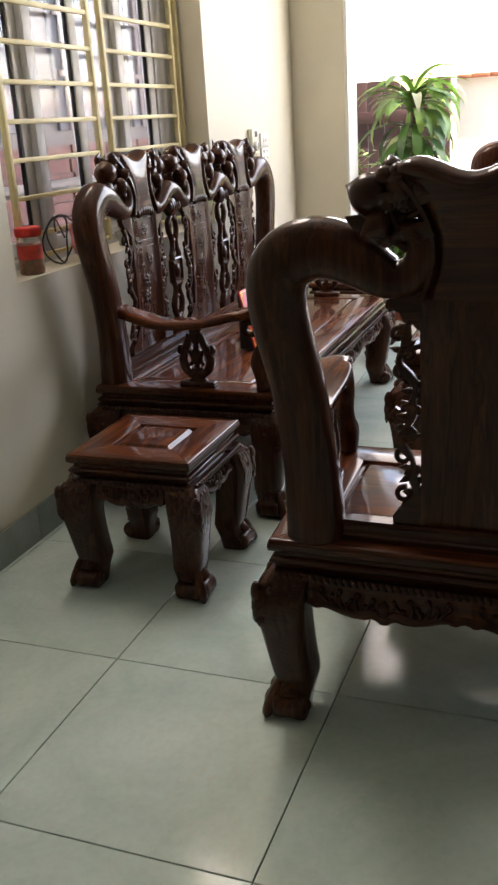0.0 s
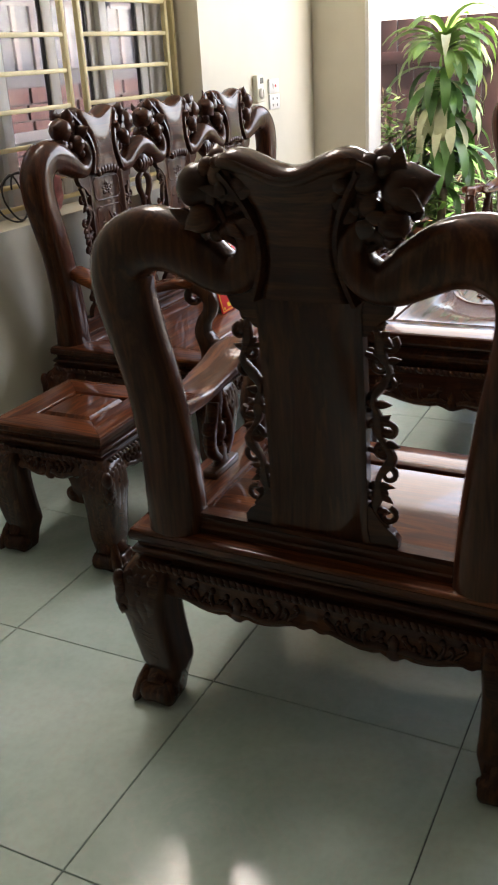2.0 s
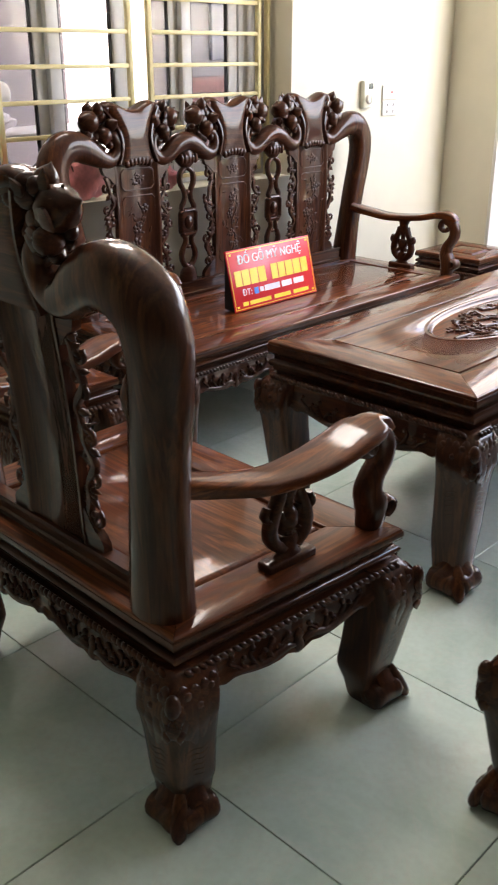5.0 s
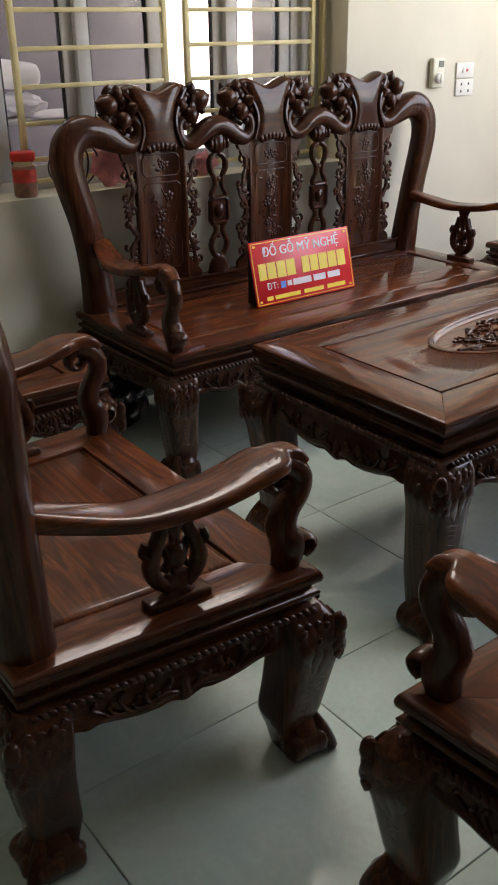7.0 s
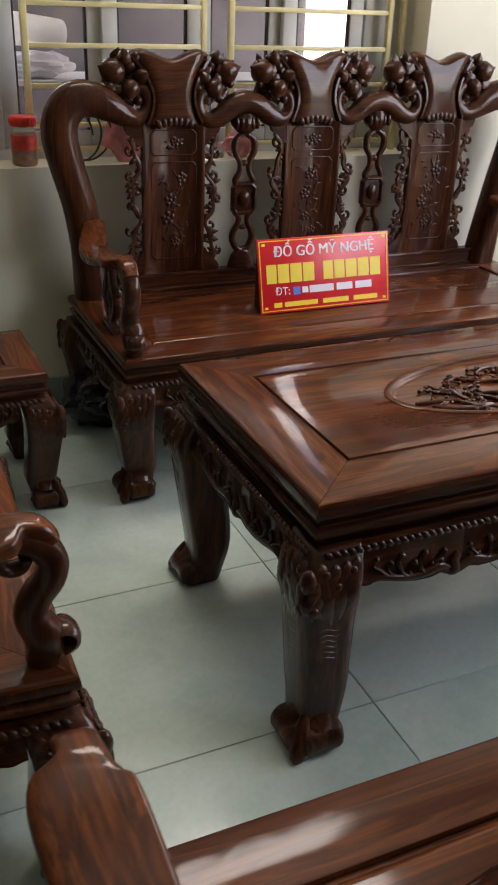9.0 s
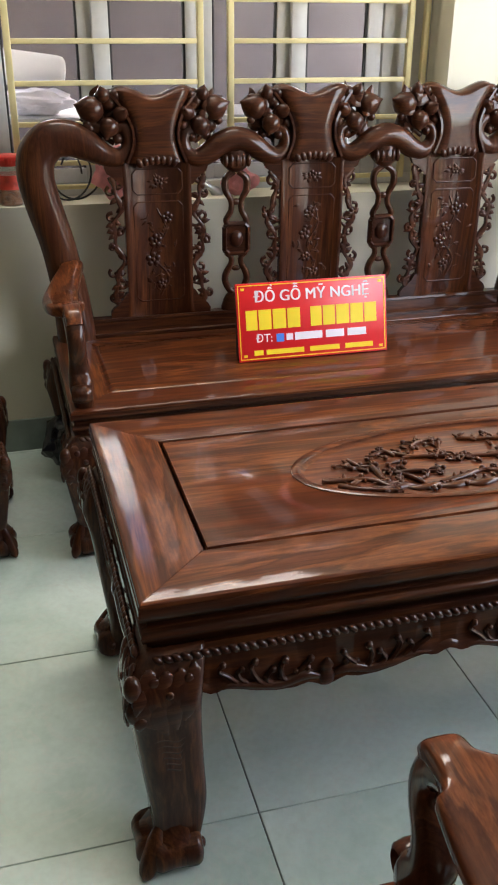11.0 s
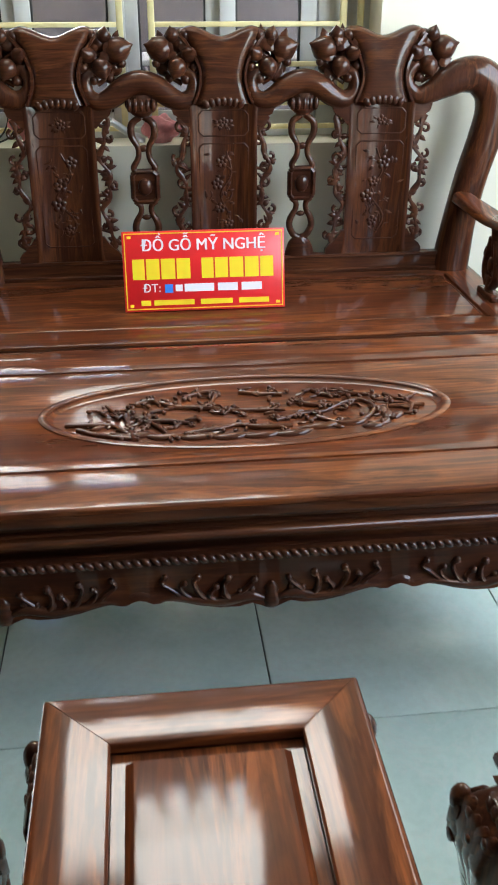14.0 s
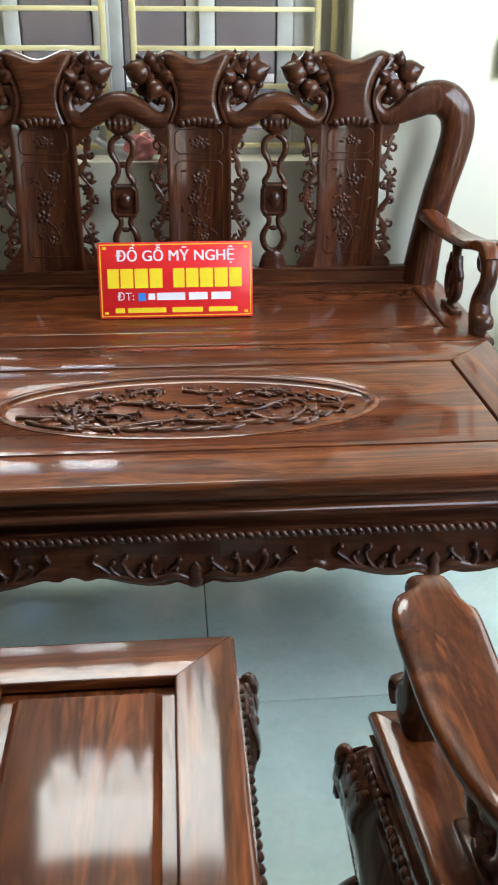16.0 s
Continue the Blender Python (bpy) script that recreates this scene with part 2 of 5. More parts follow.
def leaf(bm, base, tip, width, thick, up=(0, 1, 0)):
    a, b = Vector(base), Vector(tip)
    rows = [(*(a.lerp(b, f)), width * w, thick * h) for f, w, h in ((0, 0.25, 0.6), (0.3, 1.0, 1.0), (0.62, 0.8, 0.9), (1, 0.04, 0.3))]
    tube(bm, rows, 6, 2, up)

def peach(bm, c, r, way):
    w, c = Vector(way).normalized(), Vector(c)
    rows = [(*(c + w * (r * f)), r * s) for f, s in ((-0.95, 0.15), (-0.85, 0.55), (-0.5, 0.9), (0, 1.02), (0.5, 0.88), (0.9, 0.5), (1.15, 0.18), (1.35, 0.03))]
    tube(bm, rows, 12, 1, (0, 1, 0.01) if abs(w.y) < 0.9 else (1, 0, 0))

def curl(bm, cx, cz, y, r, turns, start, thick, hand=1, grow=0.25, up=(0, 1, 0)):
    """A scroll in an upright plane that winds inwards."""
    k = max(5, int(8 * turns))
    rows = []
    for i in range(k + 1):
        f = i / k
        th = start + hand * 2 * math.pi * turns * f
        q = r * (1 - (1 - grow) * f)
        rows.append((cx + q * math.cos(th), y, cz + q * math.sin(th), thick * (1 - 0.35 * f), thick * (1 - 0.3 * f)))
    tube(bm, rows, 6, 2, up)

def blossom(bm, c, r, ax, ay, out):
    """A five-petalled relief flower; ax, ay span its plane."""
    ax, ay, out, c = Vector(ax), Vector(ay), Vector(out), Vector(c)
    t = Matrix((ax, ay, out)).transposed()
    for i in range(5):
        th = 2 * math.pi * i / 5 + 0.3
        ball(bm, c + (ax * math.cos(th) + ay * math.sin(th)) * r * 0.62, (r * 0.42, r * 0.42, r * 0.30), 6, 4, t)
    ball(bm, c + out * r * 0.2, (r * 0.3, r * 0.3, r * 0.3), 6, 4, t)

# ---- structure of the room ----
X0, X1, Y0, Y1, HIGH = -7.2, 3.72, -8.4, 1.225, 4.1
SILL, WL, WR, WT = 0.872, 0.69, 2.385, 3.92
DOOR_Y0, DOOR_Y1, DOOR_T = -3.1, 0.908, 2.55

def wall(name, boxes, label, mat=None):
    bm = bmesh.new()
    for b in boxes:
        add_box(bm, *b)
    return tagged(part(name, bm, mat or wall_paint, smooth=0), label, "wall", kind="structure")

wall("wall_north", [(X0, WL, Y1, Y1 + 0.24, 0, HIGH), (WR, X1, Y1, Y1 + 0.24, 0, HIGH), (WL, WR, Y1, Y1 + 0.24, 0, SILL), (WL, WR, Y1, Y1 + 0.24, WT, HIGH)],
     "cream painted wall with a barred window opening")
wall("wall_east", [(X1, X1 + 0.2, DOOR_Y1, Y1 + 0.24, 0, HIGH), (X1, X1 + 0.2, Y0 - 0.2, DOOR_Y0, 0, HIGH), (X1, X1 + 0.2, DOOR_Y0, DOOR_Y1, DOOR_T, HIGH)],
     "cream painted wall with a wide doorway to the yard")
# unseen closing walls; their brown limits the room's fill light
wall("wall_south", [(X0 - 0.2, X1, Y0 - 0.2, Y0, 0, HIGH)], "unseen plain wall closing the room, browned to hold down bounced light", far_paint)
wall("wall_west", [(X0 - 0.2, X0, Y0, Y1 + 0.24, 0, HIGH)], "unseen plain wall closing the room, browned to hold down bounced light", far_paint)
tagged(part("ceiling", box(X0 - 0.2, X1 + 0.2, Y0 - 0.2, Y1 + 0.24, HIGH, HIGH + 0.15), ceiling_paint, smooth=0), "plain white painted ceiling", "ceiling", kind="structure")
trim = empty("trim", pose(0, 0, 0), "white painted plaster lining of the doorway", "trim", kind="structure")
part("lining", box(X1 - 0.004, X1 + 0.21, DOOR_Y1 - 0.025, DOOR_Y1 - 0.002, 0, DOOR_T, 0.003), white_plastic, trim)
part("lining", box(X1 - 0.004, X1 + 0.21, DOOR_Y0 + 0.002, DOOR_Y0 + 0.025, 0, DOOR_T, 0.003), white_plastic, trim)
floor = tagged(part("floor", box(X0, X1 + 0.2, Y0, Y1 + 0.1, -0.12, -0.006), grout, smooth=0), "pale green marbled ceramic floor tiles with dark joints", "floor", kind="structure")

# window: aluminium sashes behind a yellow steel grille
window = empty("window_1", pose(0, 0, 0), "closed grey aluminium sliding window behind yellow steel bars", "window", kind="structure")
GY = 1.339
def grille_panel(x0, x1):
    for x in (x0, x1):
        part("grille_upright", box(x - 0.011, x + 0.011, GY - 0.011, GY + 0.011, SILL + 0.03, WT - 0.02, 0.003), grille_paint, window)
    z = SILL + 0.04
    zs = [z] + [0.990 + 0.1255 * k for k in range(0, 23)]
    for z in zs:
        part("grille_bar", box(x0 + 0.011, x1 - 0.011, GY - 0.008, GY + 0.008, z - 0.008, z + 0.008, 0.002), grille_paint, window)
grille_panel(0.905, 1.528)
grille_panel(1.632, 2.281)
part("grille_upright", box(2.330, 2.350, GY - 0.012, GY + 0.012, SILL, WT, 0.003), grille_paint, window)
SY = 1.41
part("window_frame", box(WL, WR, SY - 0.02, SY + 0.05, SILL, SILL + 0.035, 0.003), alu, window)
part("window_frame", box(WL, WR, SY - 0.02, SY + 0.05, WT - 0.04, WT, 0.003), alu, window)
for x0, x1 in ((WL, 0.825), (2.205, WR)):
    part("window_frame", box(x0, x1, SY - 0.02, SY + 0.05, SILL + 0.035, WT - 0.04, 0.003), alu, window)
SPLIT = 2.12
part("window_frame", box(0.826, 2.204, SY - 0.02, SY + 0.05, SPLIT - 0.025, SPLIT + 0.025, 0.003), alu, window)
def sash(x0, x1, y, z0, z1):
    for a, b in ((x0, x0 + 0.055), (x1 - 0.055, x1)):
        part("sash_stile", box(a, b, y - 0.014, y + 0.014, z0, z1, 0.003), alu, window)
    for z in (z0, z1 - 0.05):
        part("sash_rail", box(x0 + 0.055, x1 - 0.055, y - 0.012, y + 0.012, z, z + 0.05, 0.003), alu, window)
    for a in (x0 + 0.055, x1 - 0.062):
        part("gasket", box(a, a + 0.007, y - 0.009, y + 0.009, z0 + 0.051, z1 - 0.051), gasket, window, smooth=0)
    p = part("pane", box(x0 + 0.062, x1 - 0.062, y - 0.003, y + 0.003, z0 + 0.051, z1 - 0.051), glass, window, smooth=0)
    p.visible_shadow = False
for i, (a, b) in enumerate(((0.83, 1.19), (1.18, 1.545), (1.535, 1.875), (1.865, 2.20))):
    sash(a, b, SY + (0.0 if i % 2 else 0.03), SILL + 0.036, SPLIT - 0.026)
    sash(a, b, SY + (0.0 if i % 2 else 0.03), SPLIT + 0.026, WT - 0.041)

def skirting():
    base = empty("baseboard", pose(0, 0, 0), "grey-green glazed skirting tiles along the wall foot", "baseboard", kind="structure")
    x = X0
    while x < X1 - 0.02:
        w = min(0.6, X1 - x)
        part("skirting_tile", box(x + 0.0015, x + w - 0.0015, Y1 - 0.012, Y1 - 0.001, 0.0, 0.122, 0.002), skirt_mat, base)
        x += 0.6
    part("skirting_tile", box(X1 - 0.012, X1 - 0.001, DOOR_Y1 + 0.002, Y1 - 0.014, 0.0, 0.122, 0.002), skirt_mat, base)
skirting()

# ---- carved furniture ----
SEAT = ((-0.020, 0.372), (-0.020, 0.382), (-0.012, 0.386), (-0.012, 0.392), (-0.003, 0.396), (-0.001, 0.404), (-0.006, 0.410),
        (-0.014, 0.412), (-0.014, 0.420), (-0.006, 0.424), (0.0, 0.428), (0.002, 0.436), (0.001, 0.446), (-0.005, 0.452))

MOULDING = SEAT[:-1] + ((-0.020, 0.446), (-0.022, 0.424))

def frame_boards(ob, hx, hy, z, inset, mat_x, mat_y):
    """Four mitred boards with rounded edges; their surface lies at z."""
    ix, iy = hx - inset, hy - inset
    for along in (True, False):
        for s in (-1, 1):
            rings = []
            for dz, o, e in ((-0.014, 0.002, 0.0), (-0.007, 0.0005, 0.0), (-0.003, 0.0018, 0.0003), (-0.0008, 0.0045, 0.0016), (0.0, 0.0085, 0.0036)):
                a, b, c, d = hx - o, hy - o, ix + e, iy + e
                k = 0.0006
                ring = [(-a + k, s * b), (a - k, s * b), (c - k, s * d), (-c + k, s * d)] if along else [(s * a, -b + k), (s * a, b - k), (s * c, d - k), (s * c, -d + k)]
                rings.append([(x, y, z + dz) for x, y in ring])
            bm = bmesh.new()
            loft(bm, rings)
            part("frame_board", bm, mat_x if along else mat_y, ob, smooth=32)

def framed_top(ob, hx, hy, z, inset, frame_mat_x, frame_mat_y, panel_mat, groove=0.008, drop=0.010, raised=0.0):
    """Four mitred boards round a sunk or raised panel; the surface lies at z."""
    ix, iy = hx - inset, hy - inset
    frame_boards(ob, hx, hy, z, inset, frame_mat_x, frame_mat_y)
    bm = bmesh.new()
    g = groove
    rect_loft(bm, ix, iy, [(0, z - 0.02), (-0.001, z - drop), (-g, z - drop), (-g - 0.002, z - drop + 0.002), (-g - 0.010, z + raised - 0.001), (-g - 0.014, z + raised)])
    part("panel", bm, panel_mat, ob, smooth=20)

def rope(bm, p, q, r, out):
    """Twisted bead moulding from p to q."""
    p, q, out = Vector(p), Vector(q), Vector(out)
    d = (q - p)
    n = max(2, int(d.length / (r * 1.75)))
    d.normalize()
    up = d.cross(out)
    k = (d * 0.75 + up * 0.66).normalized()
    t = Matrix((k, out, k.cross(out))).transposed()
    for i in range(n):
        ball(bm, p.lerp(q, (i + 0.5) / n), (r * 1.45, r * 0.85, r * 0.75), 6, 4, t)

EDGE = ((0.0, 1.0), (0.07, 0.985), (0.11, 0.93), (0.14, 0.90), (0.25, 0.955), (0.40, 0.95), (0.55, 0.89), (0.68, 0.81), (0.78, 0.765), (0.82, 0.775), (0.85, 0.805), (0.88, 0.82), (0.91, 0.805), (0.94, 0.765), (0.97, 0.74), (1.0, 0.73))

def apron_line(f, lobes, deep):
    """Depth of the scalloped edge below the top: a knob, two swags and two nubs in each lobe."""
    s = abs(2 * ((f * lobes) % 1.0) - 1) if 0 < f < 1 else 1.0
    for (a, u), (b, v) in zip(EDGE, EDGE[1:]):
        if s <= b:
            return deep * (u + (v - u) * (s - a) / (b - a))
    return deep * EDGE[-1][1]

def apron(ob, p, q, out, top, deep, lobes, mat, wide):
    """A scalloped and carved board from p to q (floor plan points), facing out."""
    p, q, out = Vector((*p, 0)), Vector((*q, 0)), Vector((*out, 0))
    d = q - p
    length = d.length
    bm = bmesh.new()
    n = 40 * lobes
    rings = []
    for i in range(n + 1):
        f = i / n
        c = p + d * f
        lo = top - apron_line(f, lobes, deep)
        o, e = out * 0.009, out * 0.007
        rings.append([c - out * 0.012 + Vector((0, 0, top)), c + o + Vector((0, 0, top)), c + o + Vector((0, 0, lo + 0.020)), c + o + e + Vector((0, 0, lo + 0.014)), c + o + e * 1.15 + Vector((0, 0, lo + 0.006)),
                      c + o + Vector((0, 0, lo)), c - out * 0.012 + Vector((0, 0, lo))])
    loft(bm, rings)
    board = part("apron", bm, mat, ob, smooth=50)
    bm = bmesh.new()
    def at(s, z, o=0.011):
        v = p + d * s + out * o
        return (v.x, v.y, z)
    upv = tuple(out)
    def low(s):
        return top - apron_line(min(max(s, 0.001), 0.999), lobes, deep)
    for j in range(lobes):
        mid, half = (j + 0.5) / lobes, 0.5 / lobes
        zk = low(mid)
        tube(bm, [(*at(mid, zk + 0.002, 0.010), 0.012, 0.006), (*at(mid, zk + 0.012, 0.010), 0.018, 0.011), (*at(mid, zk + 0.026, 0.010), 0.015, 0.009), (*at(mid, zk + 0.034, 0.010), 0.010, 0.008), (*at(mid, zk + 0.044, 0.010), 0.014, 0.008), (*at(mid, zk + 0.058, 0.009), 0.003, 0.004)], 8, 2, upv)
        for s in (-1, 1):
            def pt(u, dz, o=0.012):
                return at(mid + s * u * half, low(mid + s * u * half) + dz, o)
            # leafy swag along the edge
            tube(bm, [(*pt(0.06, 0.022), 0.005, 0.006), (*pt(0.18, 0.022), 0.011, 0.009), (*pt(0.36, 0.015), 0.009, 0.008), (*pt(0.55, 0.014), 0.008, 0.008), (*pt(0.72, 0.012), 0.006, 0.007), (*pt(0.84, 0.010), 0.005, 0.006)], 7, 3, upv)
            # curling shoots with round tips
            for u0, u1, rise, r in ((0.20, 0.13, 0.036, 0.0046), (0.30, 0.33, 0.048, 0.0052), (0.42, 0.42, 0.030, 0.0044), (0.50, 0.56, 0.046, 0.0048), (0.62, 0.66, 0.026, 0.0040), (0.70, 0.80, 0.036, 0.0042)):
                k = rise * min(1.0, deep / 0.11)
                rows = [(*pt(u0, 0.016), r * 1.3, r * 1.3), (*pt(u0 + 0.05, 0.018 + 0.25 * k), r * 1.1, r * 1.2), (*pt(u1 + 0.03, 0.018 + 0.7 * k), r, r * 1.1), (*pt(u1, 0.018 + k), r * 0.9, r)]
                tube(bm, rows, 6, 3, upv)
                ball(bm, rows[-1][:3], r * 1.55, 7, 5)
            for u, dz in ((0.15, 0.032), (0.24, 0.034), (0.36, 0.030), (0.47, 0.030)):
                ball(bm, pt(u, dz, 0.010), 0.0068, 7, 5)
    part("carving", bm, carved, board)
    bm = bmesh.new()
    e = (wide - 0.018) / length
    rope(bm, at(-e, top + 0.001, 0.020), at(1 + e, top + 0.001, 0.020), 0.0092, out)
    part("rope_molding", bm, carved, board)

def cabriole(ob, x, y, sx, sy, top, mat, k=1.0):
    """A bowed leg with carved knee and a rolled scroll foot; sx, sy point out of the corner."""
    bm = bmesh.new()
    low = top - 0.150
    rows = ((top + 0.006, 0.050, -0.012), (top - 0.020, 0.058, 0.000), (top - 0.058, 0.062, 0.010), (top - 0.100, 0.060, 0.011), (top - 0.150, 0.056, 0.006),
            (low * 0.72, 0.053, -0.001), (low * 0.48, 0.051, -0.008), (low * 0.20 + 0.040, 0.047, -0.010), (0.046, 0.042, -0.004), (0.012, 0.040, 0.0), (0.0, 0.036, 0.0))
    pts = [np.array(r) for r in catmull(rows, 3)]
    rings = []
    for z, h, o in pts:
        h, o = h * k, o * k
        ring = []
        for i in range(20):
            th = 2 * math.pi * (i + 0.5) / 20
            c, s = math.cos(th), math.sin(th)
            ring.append((x + sx * o + h * math.copysign(abs(c) ** 0.36, c), y + sy * o + h * math.copysign(abs(s) ** 0.36, s), max(z, 0)))
        rings.append(ring)
    loft(bm, rings)
    leg = part("leg", bm, mat, ob, smooth=50)
    def skin(z):
        for (z0, h0, o0), (z1, h1, o1) in zip(pts, pts[1:]):
            if z >= z1:
                f = (z - z1) / (z0 - z1) if z0 > z1 else 0
                return (h1 + (h0 - h1) * f) * k, (o1 + (o0 - o1) * f) * k
        return pts[-1][1] * k, pts[-1][2] * k
    # a horizontal roll across each outer face, its ends turned like scrolls
    bm = bmesh.new()
    r, c = 0.034 * k, 0.036 * k
    for ux, uy in ((1, 0), (0, 1)):
        def on(u, out, z):
            return (x + (sx * out if ux else sx * u), y + (sy * out if uy else sy * u), z)
        tube(bm, [(*on(-0.047 * k, c, r), r * 0.35), (*on(-0.043 * k, c, r), r * 0.78), (*on(-0.034 * k, c, r), r * 0.98), (*on(-0.014 * k, c, r), r * 0.94), (*on(0.008 * k, c, r), r * 0.92), (*on(0.026 * k, c, r), r), (*on(0.038 * k, c, r), r * 0.90), (*on(0.045 * k, c, r), r * 0.40)], 14, 2, (0, 0, 1))
        tube(bm, [(*on(0.0, 0.028 * k, 0.105), 0.018 * k, 0.006), (*on(0.0, 0.036 * k, 0.078), 0.026 * k, 0.010), (*on(0.0, 0.050 * k, 0.060), 0.024 * k, 0.012)], 8, 3, (ux * sx, uy * sy, 0.2))
        for e in (-0.0445, 0.0435):
            ball(bm, on(e * k, c, r + 0.005), (0.009 if not ux else 0.012, 0.009 if not uy else 0.012, 0.012), 8, 6)
    d = 0.040 * k
    tube(bm, [(x + sx * d * 0.62, y + sy * d * 0.62, 0.098, 0.007, 0.009), (x + sx * d * 0.86, y + sy * d * 0.86, 0.072, 0.015 * k, 0.014), (x + sx * d * 1.15, y + sy * d * 1.15, 0.040, 0.019 * k, 0.016), (x + sx * d * 1.42, y + sy * d * 1.42, 0.014, 0.014 * k, 0.012), (x + sx * d * 1.52, y + sy * d * 1.52, 0.003, 0.004, 0.003)], 10, 4, (sx * 0.7, sy * 0.7, 0.2))
    part("foot", bm, mat, leg)
    bm = bmesh.new()
    for ux, uy in ((1, 0), (0, 1)):
        def at(u, z, o=0.0):
            h, off = skin(z)
            f = h + off - 0.001 + o
            return (x + (sx * f if ux else sx * (u + off)), y + (sy * f if uy else sy * (u + off)), z)
        upv = (ux, uy, 0)
        # broad leaf folds of the knee, the outer ones standing proud
        for u0, z0, u1, z1, u2, z2, r in ((-0.046, 0.118, -0.034, 0.075, -0.036, 0.026, 0.012), (-0.020, 0.140, -0.012, 0.085, -0.016, 0.030, 0.012), (0.008, 0.150, 0.014, 0.090, 0.006, 0.032, 0.013), (0.034, 0.128, 0.040, 0.080, 0.034, 0.026, 0.014)):
            tube(bm, [(*at(u0 * 0.55 * k, top - z0), 0.004, 0.0015), (*at((u0 * 0.6 + u1) / 2 * k, top - (z0 + z1) / 2), r * 1.1, 0.002), (*at(u1 * k, top - z1), r * 1.25, 0.0032), (*at(u2 * k, top - z2), r * 1.1, 0.0038), (*at(u2 * k + 0.004, top - z2 + 0.014), 0.004, 0.004)], 7, 3, upv)
        for u, z, r in ((-0.030, 0.034, 0.010), (0.024, 0.034, 0.011), (0.046, 0.062, 0.011), (-0.004, 0.058, 0.008)):
            ball(bm, at(u * k, top - z, -0.001), (r if not ux else 0.005, r if not uy else 0.005, r), 9, 6)
        for u0, u1, z0, z1 in ((0.052, 0.062, 0.040, 0.085), (0.050, 0.058, 0.092, 0.122)):
            leaf(bm, at(u0 * 0.8 * k, top - z0, 0.002), at(u1 * 0.8 * k, top - z1, 0.005), 0.013, 0.006, upv)
        # incised feather lines below the knee
        for i in range(6):
            z0 = top - 0.165 - 0.015 * i
            tube(bm, [(*at(-0.030 + 0.004 * i, z0 + 0.006, -0.001), 0.002, 0.0018), (*at(-0.010, z0 - 0.005, -0.001), 0.0028, 0.0026), (*at(0.012, z0 + 0.004, -0.001), 0.0028, 0.0026), (*at(0.032 - 0.004 * i, z0 - 0.001, -0.001), 0.002, 0.0018)], 5, 3, upv)
    h, off = skin(top - 0.05)
    c = off + h * 0.86
    for dz, r in ((0.040, 0.016), (0.088, 0.015)):
        ball(bm, (x + sx * c, y + sy * c, top - dz), (r, r, r * 1.7), 10, 8)
    part("knee_carving", bm, carved, leg)

def base_unit(ob, hx, hy, top, deep, lobes_x, lobes_y, k=1.0, inset=0.036):
    """Aprons on four sides and a leg at each corner, below a top whose moulding ends at that height."""
    a = 0.012
    for s in (-1, 1):
        apron(ob, (-hx + 0.09, s * (hy - a)), (hx - 0.09, s * (hy - a)), (0, s), top, deep, lobes_x, wood_x, 0.09)
        apron(ob, (s * (hx - a), -hy + 0.09), (s * (hx - a), hy - 0.09), (s, 0), top, deep, lobes_y, wood_y, 0.09)
        for t in (-1, 1):
            cabriole(ob, s * (hx - inset), t * (hy - inset), s, t, top, wood_z, k)

def back_y(z, y0, lean):
    """Depth of the bowed back rest at height z."""
    f = (z - 0.46) / 0.75
    return y0 - lean * f + 0.016 * math.sin(f * math.pi)

YOKE_HALF = (0.092, 0.078, 0.068, 0.069, 0.081, 0.103, 0.132)

def yoke_half(v):
    k = min(max(v, 0.0), 1.0) * 6
    i = min(int(k), 5)
    return YOKE_HALF[i] + (YOKE_HALF[i + 1] - YOKE_HALF[i]) * (k - i)

